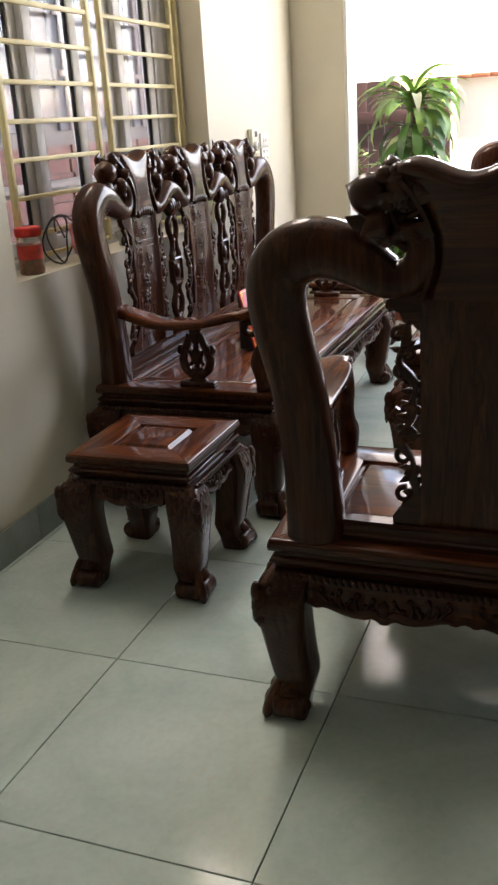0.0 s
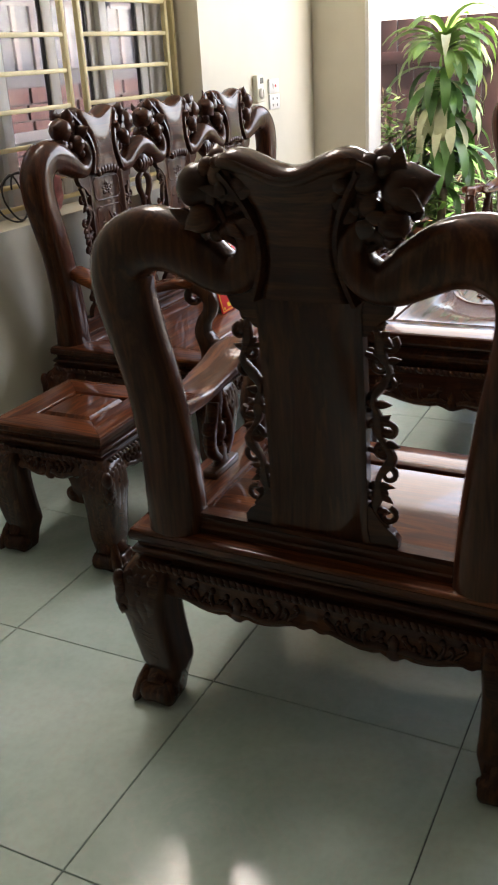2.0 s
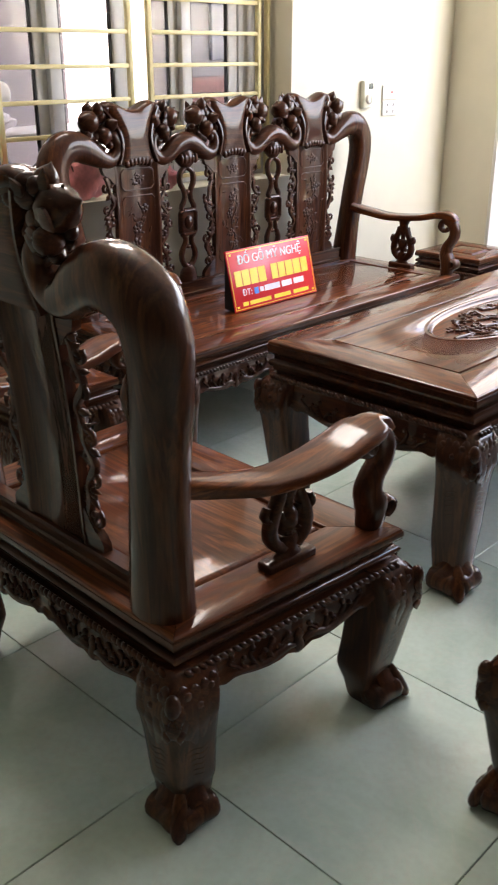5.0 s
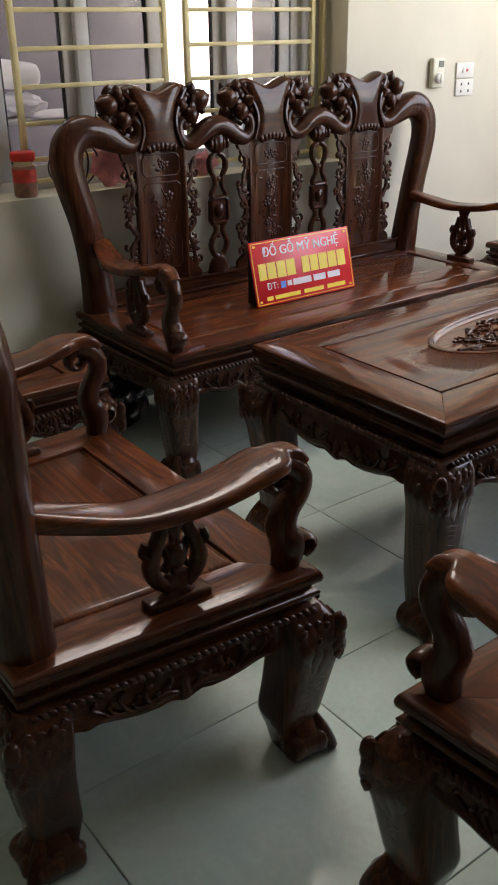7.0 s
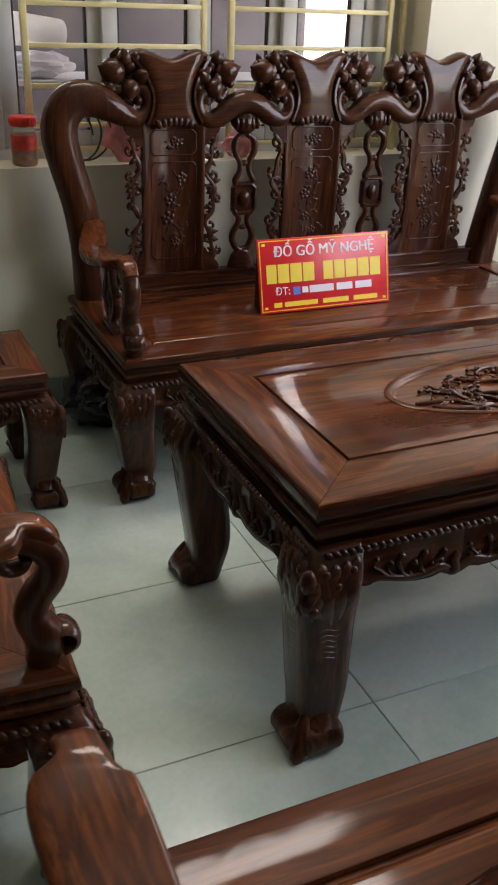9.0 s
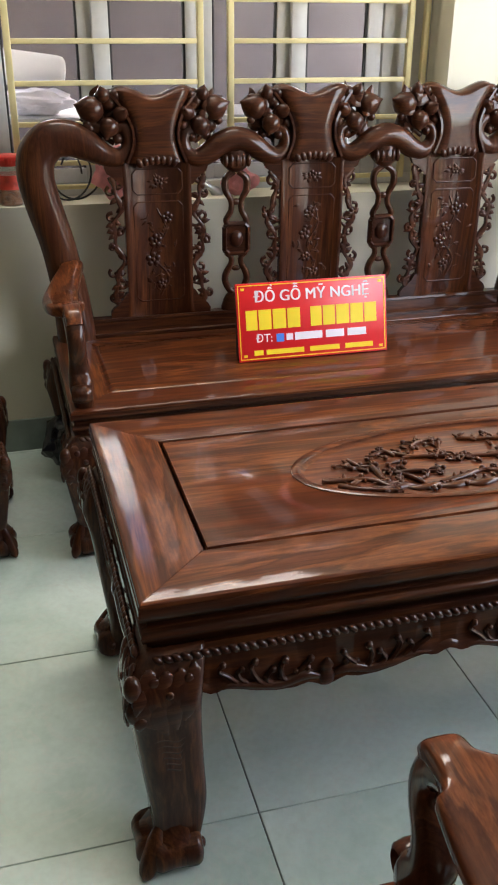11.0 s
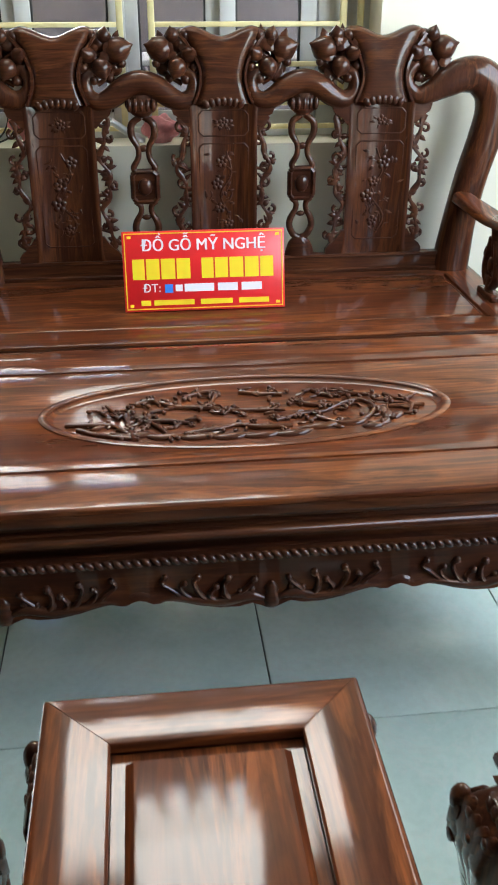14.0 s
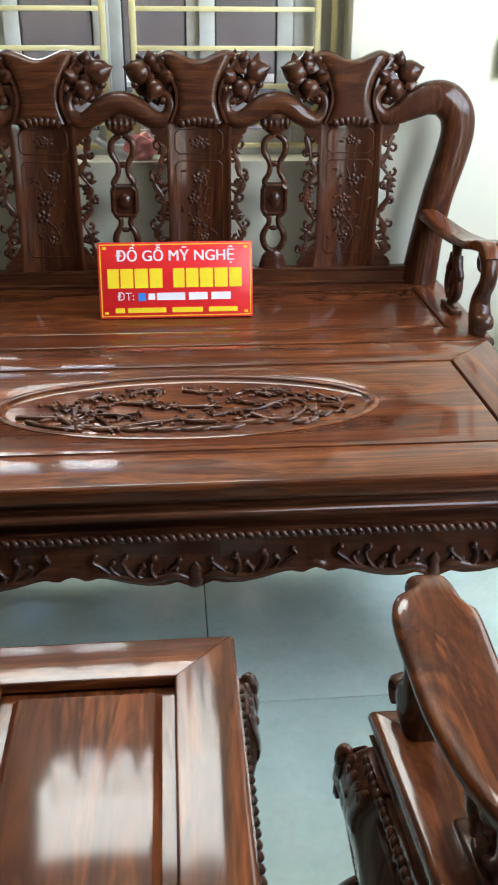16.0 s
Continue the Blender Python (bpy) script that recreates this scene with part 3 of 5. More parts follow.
def yoke(ob, cx, y0, lean, z0=0.985, high=0.225):
    """The crest piece over a splat: waisted below, flared above with a dipped, rolled top."""
    bm = bmesh.new()
    rings = []
    n, m = 18, 16
    for j in range(n + 1):
        v = j / n
        half = yoke_half(v)
        th = 0.025 + 0.010 * v ** 3
        front, rear = [], []
        for i in range(m + 1):
            u = 2 * i / m - 1
            zz = z0 + high * v + v ** 2 * (0.030 * math.sin(abs(u) * math.pi * 0.62) ** 2 - 0.008)
            yb = back_y(zz, y0, lean) - 0.022 * v ** 3
            e = math.sqrt(max(0.0, 1 - abs(u) ** 6)) * th + 0.004
            front.append((cx + half * u, yb + e + 0.006 * v, zz))
            rear.append((cx + half * u, yb - e, zz))
        rings.append(front + rear[::-1])
    loft(bm, rings, close=False)
    bm.verts.ensure_lookup_table()
    w = 2 * (m + 1)
    for k in (0, n * w):
        for i in range(m):
            bm.faces.new([bm.verts[k + q] for q in (i, i + 1, w - 2 - i, w - 1 - i)])
    top = rings[-1]
    rows = []
    for i in range(0, m + 1, 2):
        f, r = Vector(top[i]), Vector(top[2 * m + 1 - i])
        c = (f + r) / 2
        end = 0.55 if i in (0, m) else 1.0
        rows.append((c.x, c.y, c.z - 0.006, 0.021 * end, 0.040 * end))
    tube(bm, rows, 12, 3, (0, 1, 0))
    for k in (0, -1):
        ball(bm, rows[k][:3], (0.016, 0.026, 0.015), 10, 6)
    crest = part("crest", bm, wood_x, ob)
    bm = bmesh.new()
    for s in (-1, 1):
        rows = []
        for v in (0.0, 0.15, 0.32, 0.5, 0.66, 0.82, 0.96):
            zz = z0 + high * v + v ** 2 * 0.016
            rows.append((cx + s * (yoke_half(v) + 0.003), back_y(zz, y0, lean) - 0.022 * v ** 3, zz, 0.010, 0.037))
        tube(bm, rows, 8, 3, (0, 1, 0))
    # fluted shell over the splat
    for i in range(7):
        u = (i - 3) / 3
        ball(bm, (cx + 0.056 * u, back_y(z0, y0, lean) + 0.022, z0 + 0.010 - 0.009 * u * u), (0.0125, 0.011, 0.017), 10, 7, pose(0, 0, 0, 0, 30 * u, 0))
    part("rim", bm, carved, crest)

def fruit_spray(ob, cx, side, y0, lean, seed, big=1.0):
    """Carved peaches with leaves and stems beside a crest piece."""
    rnd = random.Random(seed)
    bm = bmesh.new()
    def at(u, z, o=0.0):
        return (cx + side * u, back_y(z, y0, lean) + o - 0.012, z)
    # stems first, then the pieces that grow on them
    spray = None
    for a, b in (((0.0, 1.12), (0.05, 1.20)), ((0.005, 1.20), (0.08, 1.15)), ((0.02, 1.08), (0.09, 1.18)), ((-0.004, 1.165), (0.05, 1.14)), ((0.03, 1.09), (0.04, 1.2)), ((0.05, 1.08), (0.12, 1.16))):
        m = ((a[0] + b[0]) / 2 + 0.012, (a[1] + b[1]) / 2 - 0.008)
        tube(bm, [(*at(*a), 0.009), (*at(*m, rnd.uniform(-0.01, 0.012)), 0.008), (*at(*b), 0.006)], 6, 3, (0, 1, 0))
        if spray is None:
            spray = part("fruit_carving", bm, carved, ob)
        else:
            part("stem", bm, carved, spray)
        bm = bmesh.new()
    for u, z, o, r in ((0.012, 1.130, 0.016, 0.017), (0.040, 1.222, 0.012, 0.018), (0.040, 1.095, 0.018, 0.016), (0.086, 1.214, -0.010, 0.018), (0.130, 1.142, 0.010, 0.014), (0.020, 1.190, -0.020, 0.018), (0.090, 1.098, 0.000, 0.016)):
        bm = bmesh.new()
        ball(bm, at(u, z, o), r * big, 9, 7)
        part("bud", bm, carved, spray)
    for i in range(26):
        th = rnd.uniform(0, 2 * math.pi)
        u0, z0 = 0.066 + rnd.uniform(-0.055, 0.050), 1.160 + rnd.uniform(-0.04, 0.045)
        q = rnd.uniform(0.036, 0.058)
        o = rnd.uniform(-0.034, 0.030)
        bm = bmesh.new()
        leaf(bm, at(u0, z0, o), at(u0 + q * math.cos(th), z0 + q * math.sin(th) * 0.9, o + rnd.uniform(-0.012, 0.012)), rnd.uniform(0.012, 0.019), 0.006, (0, 1, 0.2))
        part("leaf", bm, carved, spray)
    for u, z, o, r, way in ((0.116, 1.180, 0.004, 0.041, (0.9, 0.2, 0.30)), (0.066, 1.130, 0.024, 0.031, (0.3, 0.5, -0.8)), (0.058, 1.200, -0.006, 0.030, (-0.4, -0.6, 0.6)),
                            (0.104, 1.128, -0.020, 0.028, (0.6, -0.6, -0.4)), (0.026, 1.168, 0.022, 0.025, (-0.3, 0.8, 0.4)), (0.078, 1.222, 0.016, 0.022, (0.2, 0.3, 0.9))):
        bm = bmesh.new()
        peach(bm, at(u, z, o), r * big, (side * way[0], way[1], way[2]))
        part("peach", bm, carved, spray)

def swan_post(ob, s, y0, lean, path, mat):
    """Back post that bows outwards, arches over and runs into a hooked scroll beside the crest."""
    bm = bmesh.new()
    tube(bm, [(s * x, back_y(z, y0, lean) - 0.004, z, a, b) for x, z, a, b in path], 18, 5, (0, 1, 0), 2.3)
    return part("post", bm, mat, ob)

# from the middle of the back: outwards, height, half width, half depth
CHAIR_POST = ((0.334, 0.452, 0.066, 0.056), (0.335, 0.52, 0.064, 0.054), (0.341, 0.64, 0.060, 0.050), (0.357, 0.78, 0.058, 0.049), (0.380, 0.90, 0.060, 0.050), (0.390, 0.985, 0.062, 0.052), (0.374, 1.046, 0.064, 0.053),
              (0.318, 1.080, 0.062, 0.052), (0.262, 1.078, 0.058, 0.050), (0.214, 1.056, 0.052, 0.047), (0.172, 1.030, 0.044, 0.044), (0.136, 1.022, 0.037, 0.041), (0.102, 1.044, 0.035, 0.038), (0.092, 1.084, 0.032, 0.035), (0.112, 1.112, 0.025, 0.031), (0.138, 1.108, 0.019, 0.025), (0.146, 1.090, 0.011, 0.016))
BENCH_POST = ((0.812, 0.452, 0.066, 0.054), (0.816, 0.52, 0.064, 0.052), (0.828, 0.64, 0.058, 0.048), (0.852, 0.78, 0.056, 0.047), (0.884, 0.90, 0.057, 0.048), (0.901, 0.985, 0.058, 0.049), (0.892, 1.050, 0.060, 0.050),
              (0.848, 1.094, 0.060, 0.050), (0.790, 1.098, 0.055, 0.047), (0.735, 1.076, 0.048, 0.043), (0.680, 1.046, 0.034, 0.036), (0.640, 1.040, 0.028, 0.032), (0.608, 1.064, 0.025, 0.030), (0.602, 1.098, 0.023, 0.028), (0.622, 1.128, 0.020, 0.026), (0.642, 1.122, 0.016, 0.022), (0.645, 1.108, 0.010, 0.016))

def raised(ob, foot, head, lo=0.482, hi=1.0):
    """Stretch what was shaped between the heights lo and hi to stand between foot and head."""
    k = (head - foot) / (hi - lo)
    for v in ob.data.vertices:
        v.co.z = foot + (v.co.z - lo) * k

def splat(ob, cx, y0, lean, half, motif, foot, head):
    """Bowed back panel with relief, framing beads and pierced vine borders."""
    bm = bmesh.new()
    rings = []
    for j in range(17):
        z = 0.482 + (1.0 - 0.482) * j / 16
        y = back_y(z, y0, lean)
        h = half + (0.006 if j in (0, 16) else 0)
        rings.append([(cx - h, y - 0.013, z), (cx - h + 0.016, y - 0.013, z), (cx - h + 0.019, y - 0.008, z), (cx + h - 0.019, y - 0.008, z), (cx + h - 0.016, y - 0.013, z), (cx + h, y - 0.013, z), (cx + h, y + 0.010, z), (cx + h - 0.014, y + 0.013, z), (cx + h - 0.020, y + 0.006, z),
                      (cx - h + 0.020, y + 0.006, z), (cx - h + 0.014, y + 0.013, z), (cx - h, y + 0.010, z)])
    loft(bm, rings)
    panel = part("splat", bm, wood_z, ob)
    rnd = random.Random(motif)
    bm = bmesh.new()
    def at(u, z, o=0.0):
        return (cx + u, back_y(z, y0, lean) + 0.007 + o, z)
    w = half - 0.030
    for za, zb in ((0.892, 0.972), (0.535, 0.868)):
        c = 0.014
        loop = [(-w + c, za), (w - c, za), (w, za + c), (w, zb - c), (w - c, zb), (-w + c, zb), (-w, zb - c), (-w, za + c)]
        for p, q in zip(loop, loop[1:] + loop[:1]):
            tube(bm, [(*at(*p), 0.0022, 0.0035), (*at(*q), 0.0022, 0.0035)], 6, 1, (0, 1, 0))
    # sprig of the upper field
    blossom(bm, at(rnd.uniform(-0.008, 0.008), 0.934, 0.001), 0.017, (1, 0, 0), (0, 0, 1), (0, 1, 0))
    for i in range(9):
        th = rnd.uniform(0, 2 * math.pi)
        u, z = 0.018 * math.cos(th), 0.932 + 0.012 * math.sin(th)
        q = rnd.uniform(0.014, 0.024)
        leaf(bm, at(u, z), at(u + q * math.cos(th), z + 0.7 * q * math.sin(th)), rnd.uniform(0.004, 0.007), 0.005)
    stem = [(rnd.uniform(-0.25, 0.25) * w, 0.555), (rnd.uniform(-0.8, -0.2) * w, 0.62), (rnd.uniform(0.1, 0.6) * w, 0.70), (rnd.uniform(-0.6, 0.1) * w, 0.77), (rnd.uniform(-0.2, 0.5) * w, 0.845)]
    tube(bm, [(*at(u, z), 0.0052 - 0.0006 * i, 0.005) for i, (u, z) in enumerate(stem)], 6, 4)
    for i in range(4):
        blossom(bm, at(rnd.uniform(-0.45, 0.45) * w, 0.60 + 0.070 * i + rnd.uniform(-0.015, 0.015), 0.001), rnd.uniform(0.017, 0.026), (1, 0, 0), (0, 0, 1), (0, 1, 0))
    for i in range(30):
        u, z = rnd.gauss(0, 0.34) * w, rnd.uniform(0.57, 0.845)
        th, q = rnd.uniform(0, 2 * math.pi), rnd.uniform(0.014, 0.028)
        leaf(bm, at(u, z), at(u + q * math.cos(th), z + q * math.sin(th)), rnd.uniform(0.004, 0.008), 0.005)
    for i in range(10):
        u, z, th = rnd.uniform(-0.6, 0.6) * w, rnd.uniform(0.57, 0.83), rnd.uniform(0, 6.28)
        tube(bm, [(*at(u, z), 0.0024), (*at(u + 0.014 * math.cos(th), z + 0.014 * math.sin(th), 0.001), 0.0024), (*at(u + 0.03 * math.cos(th + 0.6), z + 0.03 * math.sin(th + 0.6)), 0.0016)], 5, 2)
    # flatten to a low relief
    for v in bm.verts:
        y = back_y(v.co.z, y0, lean) + 0.006
        v.co.y = y + (v.co.y - y) * 0.55
    raised(part("relief_carving", bm, carved, panel), foot, head)
    raised(panel, foot, head)
    for s in (-1, 1):
        raised(vine(ob, cx + s * (half + 0.030), s, y0, lean), foot, head)

def vine(ob, cx, s, y0, lean, z0=0.482, z1=1.006):
    """Flat pierced border of a wandering vine with curls and leaves, between two small brackets."""
    rnd = random.Random(round(cx * 997))
    bm = bmesh.new()
    def at(u, z, o=0.0):
        return (cx + s * u, back_y(z, y0, lean) + o, z)
    def plate(rows):
        loft(bm, [[at(-0.032, z, -0.010), at(u, z, -0.010), at(u, z, 0.010), at(-0.032, z, 0.010)] for z, u in rows])
    plate([(z0, 0.030), (z0 + 0.018, 0.031), (z0 + 0.034, 0.020), (z0 + 0.044, 0.006), (z0 + 0.060, -0.008), (z0 + 0.085, -0.024)])
    plate([(z1 - 0.085, -0.024), (z1 - 0.068, -0.010), (z1 - 0.055, 0.004), (z1 - 0.046, 0.020), (z1 - 0.028, 0.027), (z1 - 0.010, 0.028), (z1, 0.026)])
    top, bot = z1 - 0.055, z0 + 0.040
    a, b = rnd.uniform(0, 6.28), rnd.uniform(0, 6.28)
    def wind(z):
        f = (z - bot) / (top - bot)
        return -0.004 + 0.014 * math.sin(2 * math.pi * 2.3 * f + a) + 0.006 * math.sin(2 * math.pi * 5.1 * f + b)
    rows = []
    for i in range(37):
        z = bot + (top - bot) * i / 36
        w = 0.0085 + 0.003 * math.sin(11 * i / 36 * math.pi + b)
        rows.append((*at(wind(z), z), w, 0.0085))
    tube(bm, rows, 7, 1, (0, 1, 0), 3.0)
    z, side = bot + 0.020, 1
    while z < top - 0.010:
        r = rnd.uniform(0.013, 0.020)
        c = at(wind(z) + side * r * 0.9, z + r * 0.4)
        curl(bm, c[0], c[2], c[1], r, rnd.uniform(0.7, 1.0), rnd.uniform(0.3, 0.7) * math.pi, 0.0068, -side * s, 0.30)
        for _ in range(3):
            zz = z + rnd.uniform(-0.020, 0.024)
            d = side if rnd.random() < 0.6 else -side
            q, th = rnd.uniform(0.022, 0.036), rnd.uniform(-0.9, 1.1)
            leaf(bm, at(wind(zz), zz, 0.001), at(max(-0.032, min(0.034, wind(zz) + d * q * math.cos(th))), zz + q * math.sin(th), rnd.uniform(-0.002, 0.005)), rnd.uniform(0.007, 0.011), 0.0075)
        z += rnd.uniform(0.036, 0.052)
        side = -side
    # twigs that tie the vine to the panel
    for i in range(4):
        zz = bot + (top - bot) * (i + 0.6) / 4.4
        tube(bm, [(*at(-0.032, zz + 0.012), 0.006), (*at(wind(zz), zz), 0.006)], 6, 1)
    return part("pierced_vine", bm, carved, ob)

def squash(bm, k):
    """Lower what stands on the seat."""
    for v in bm.verts:
        v.co.z = 0.455 + (v.co.z - 0.455) * k

def arm_rest(ob, s, x_post, x_out, y_back, y_front, y_bal, k=0.86):
    """A bowed flat arm, its scrolled front support and a pierced baluster under it."""
    bm = bmesh.new()
    L = y_front - y_back
    rows = []
    for f, out, z, a, b in ((0.0, 0.0, 0.742, 0.034, 0.023), (0.13, 0.35, 0.725, 0.040, 0.020), (0.32, 0.8, 0.706, 0.047, 0.018), (0.52, 1.0, 0.712, 0.053, 0.017), (0.68, 0.98, 0.726, 0.055, 0.017),
                            (0.78, 0.98, 0.742, 0.055, 0.018), (0.838, 0.95, 0.748, 0.051, 0.019), (0.868, 0.86, 0.749, 0.039, 0.020), (0.900, 0.76, 0.750, 0.026, 0.021), (0.950, 0.74, 0.743, 0.024, 0.020), (0.985, 0.74, 0.720, 0.022, 0.018)):
        rows.append((s * (x_post + (x_out - x_post) * out), y_back + L * f, z, a, b))
    tube(bm, rows, 24, 4, (0, 0, 1), 4.2)
    squash(bm, k)
    arm = part("arm", bm, warm_y, ob)
    bm = bmesh.new()
    xo = x_post + (x_out - x_post) * 0.78
    rows = [(y_front - 0.058, 0.736, 0.028, 0.026), (y_front - 0.026, 0.716, 0.027, 0.026), (y_front - 0.006, 0.680, 0.025, 0.025), (y_front - 0.010, 0.640, 0.024, 0.025), (y_front - 0.034, 0.600, 0.025, 0.026),
            (y_front - 0.042, 0.560, 0.028, 0.030), (y_front - 0.028, 0.524, 0.033, 0.034), (y_front - 0.024, 0.490, 0.031, 0.031), (y_front - 0.030, 0.452, 0.026, 0.026)]
    tube(bm, [(s * (xo - 0.012 * i / 8), y, z, a, b) for i, (y, z, a, b) in enumerate(rows)], 14, 4, (1, 0, 0), 2.6)
    n = 12
    crl = []
    for i in range(n + 1):
        th = math.pi * 0.5 + 1.5 * math.pi * i / n
        r = 0.030 - 0.014 * i / n
        crl.append((s * xo, y_front - 0.060 + r * math.cos(th) * 1.0, 0.692 + r * math.sin(th), 0.015 - 0.005 * i / n, 0.022 - 0.006 * i / n))
    tube(bm, crl, 9, 1, (1, 0, 0))
    for i in range(n + 1):
        th = -math.pi * 0.5 + 1.5 * math.pi * i / n
        r = 0.026 - 0.014 * i / n
        crl[i] = (s * (xo - 0.006), y_front + 0.000 + r * math.cos(th), 0.512 + r * math.sin(th), 0.011 - 0.003 * i / n, 0.030 - 0.004 * i / n)
    tube(bm, crl, 9, 1, (1, 0, 0))
    squash(bm, k)
    part("scroll_support", bm, wood_z, arm)
    bm = bmesh.new()
    xb, t = s * (x_post + (x_out - x_post) * 0.42), 0.016
    def at(u, z, o=0.0):
        return (xb + s * o, y_bal + u, z)
    foot = box(xb - 0.020, xb + 0.020, y_bal - 0.066, y_bal + 0.066, 0.452, 0.476, 0.006)
    squash(foot, k)
    part("baluster_foot", foot, carved, arm)
    # pierced vase: a bowed plate with side scrolls, medallion and neck
    tube(bm, [(*at(0, 0.470), 0.046, 0.016), (*at(0, 0.490), 0.026, 0.015), (*at(0, 0.506), 0.034, 0.015), (*at(0, 0.530), 0.022, 0.012)], 10, 3, (1, 0, 0))
    tube(bm, [(*at(0, 0.625), 0.012, 0.012), (*at(0, 0.650), 0.026, 0.014), (*at(0, 0.675), 0.023, 0.015), (*at(0, 0.704), 0.036, 0.016)], 10, 3, (1, 0, 0))
    for d in (-1, 1):
        tube(bm, [(*at(d * 0.018, 0.498), 0.014, t), (*at(d * 0.042, 0.524), 0.016, t), (*at(d * 0.050, 0.560), 0.016, t), (*at(d * 0.040, 0.600), 0.014, t), (*at(d * 0.028, 0.632), 0.013, t), (*at(d * 0.020, 0.665), 0.011, t)], 8, 4, (1, 0, 0), 2.6)
        tube(bm, [(*at(d * 0.050, 0.580), 0.008, 0.013), (*at(d * 0.064, 0.596), 0.009, 0.013), (*at(d * 0.058, 0.620), 0.006, 0.010)], 7, 3, (1, 0, 0))
        tube(bm, [(*at(d * 0.026, 0.540), 0.008, 0.012), (*at(d * 0.014, 0.560), 0.008, 0.012), (*at(d * 0.026, 0.600), 0.007, 0.012)], 7, 3, (1, 0, 0))
    ball(bm, at(0, 0.572, 0), (0.019, 0.024, 0.036), 12, 8)
    tube(bm, [(*at(0, 0.505), 0.012, 0.011), (*at(0, 0.65), 0.011, 0.011)], 6, 1, (1, 0, 0))
    squash(bm, k)
    part("baluster", bm, carved, arm)

def back_rail(ob, half, y0, head):
    """Moulded rail between the posts, on the rear of the seat."""
    bm = bmesh.new()
    prof = ((-0.020, 0.4552), (-0.020, 0.466), (-0.015, 0.470), (-0.015, head - 0.012), (-0.019, head - 0.008), (-0.017, head), (0.017, head), (0.019, head - 0.008), (0.015, head - 0.012), (0.015, 0.470), (0.022, 0.466), (0.022, 0.4552))
    loft(bm, [[(x, y0 + y, z) for y, z in prof] for x in (-half, half)])
    part("back_rail", bm, wood_x, ob, smooth=35)

def armchair(m, label):
    ob = empty("armchair", m, label, "armchair", "carved armchairs round the table")
    hx, hy, y0, lean = 0.450, 0.314, -0.252, 0.062
    bm = bmesh.new()
    rect_loft(bm, hx, hy, MOULDING)
    part("seat_frame", bm, wood_x, ob)
    framed_top(ob, hx, hy, 0.455, 0.116, warm_x, warm_y, warm_x, drop=0.009, raised=-0.001)
    base_unit(ob, hx, hy, 0.374, 0.095, 2, 1)
    for s in (-1, 1):
        arm_rest(ob, s, 0.362, 0.416, y0 + 0.03, 0.298, 0.030)
    # the seat widens towards the front
    for o in ob.children_recursive:
        for v in o.data.vertices:
            v.co.x *= 1 + 0.045 * v.co.y / hy
    back_rail(ob, 0.285, y0, 0.500)
    bm = bmesh.new()
    tube(bm, [(-0.150, back_y(1.0, y0, lean), 1.002, 0.012, 0.018), (0.150, back_y(1.0, y0, lean), 1.002, 0.012, 0.018)], 10, 1, (0, 1, 0), 4)
    part("top_rail", bm, wood_x, ob)
    for s in (-1, 1):
        swan_post(ob, s, y0, lean, CHAIR_POST, wood_z)
        fruit_spray(ob, s * 0.070, s, y0, lean, 3 + s, 1.0)
    splat(ob, 0, y0, lean, 0.102, 5, 0.499, 1.0)
    yoke(ob, 0, y0, lean)
    return ob

chair = armchair(pose(0.197, -0.320, 0, 0, 0, -91.0), "dark rosewood armchair with carved crest, facing the table's end")
for m, label in ((pose(0.828, -1.456, 0), "dark rosewood armchair with scrolled arms beside the side table"),
                 (pose(2.487, -1.440, 0), "dark rosewood armchair with orange grain in its seat frame"),
                 (pose(3.330, -0.290, 0, 0, 0, 90), "dark rosewood armchair with its back to the doorway")):
    tagged(copy_thing(chair, m), label)

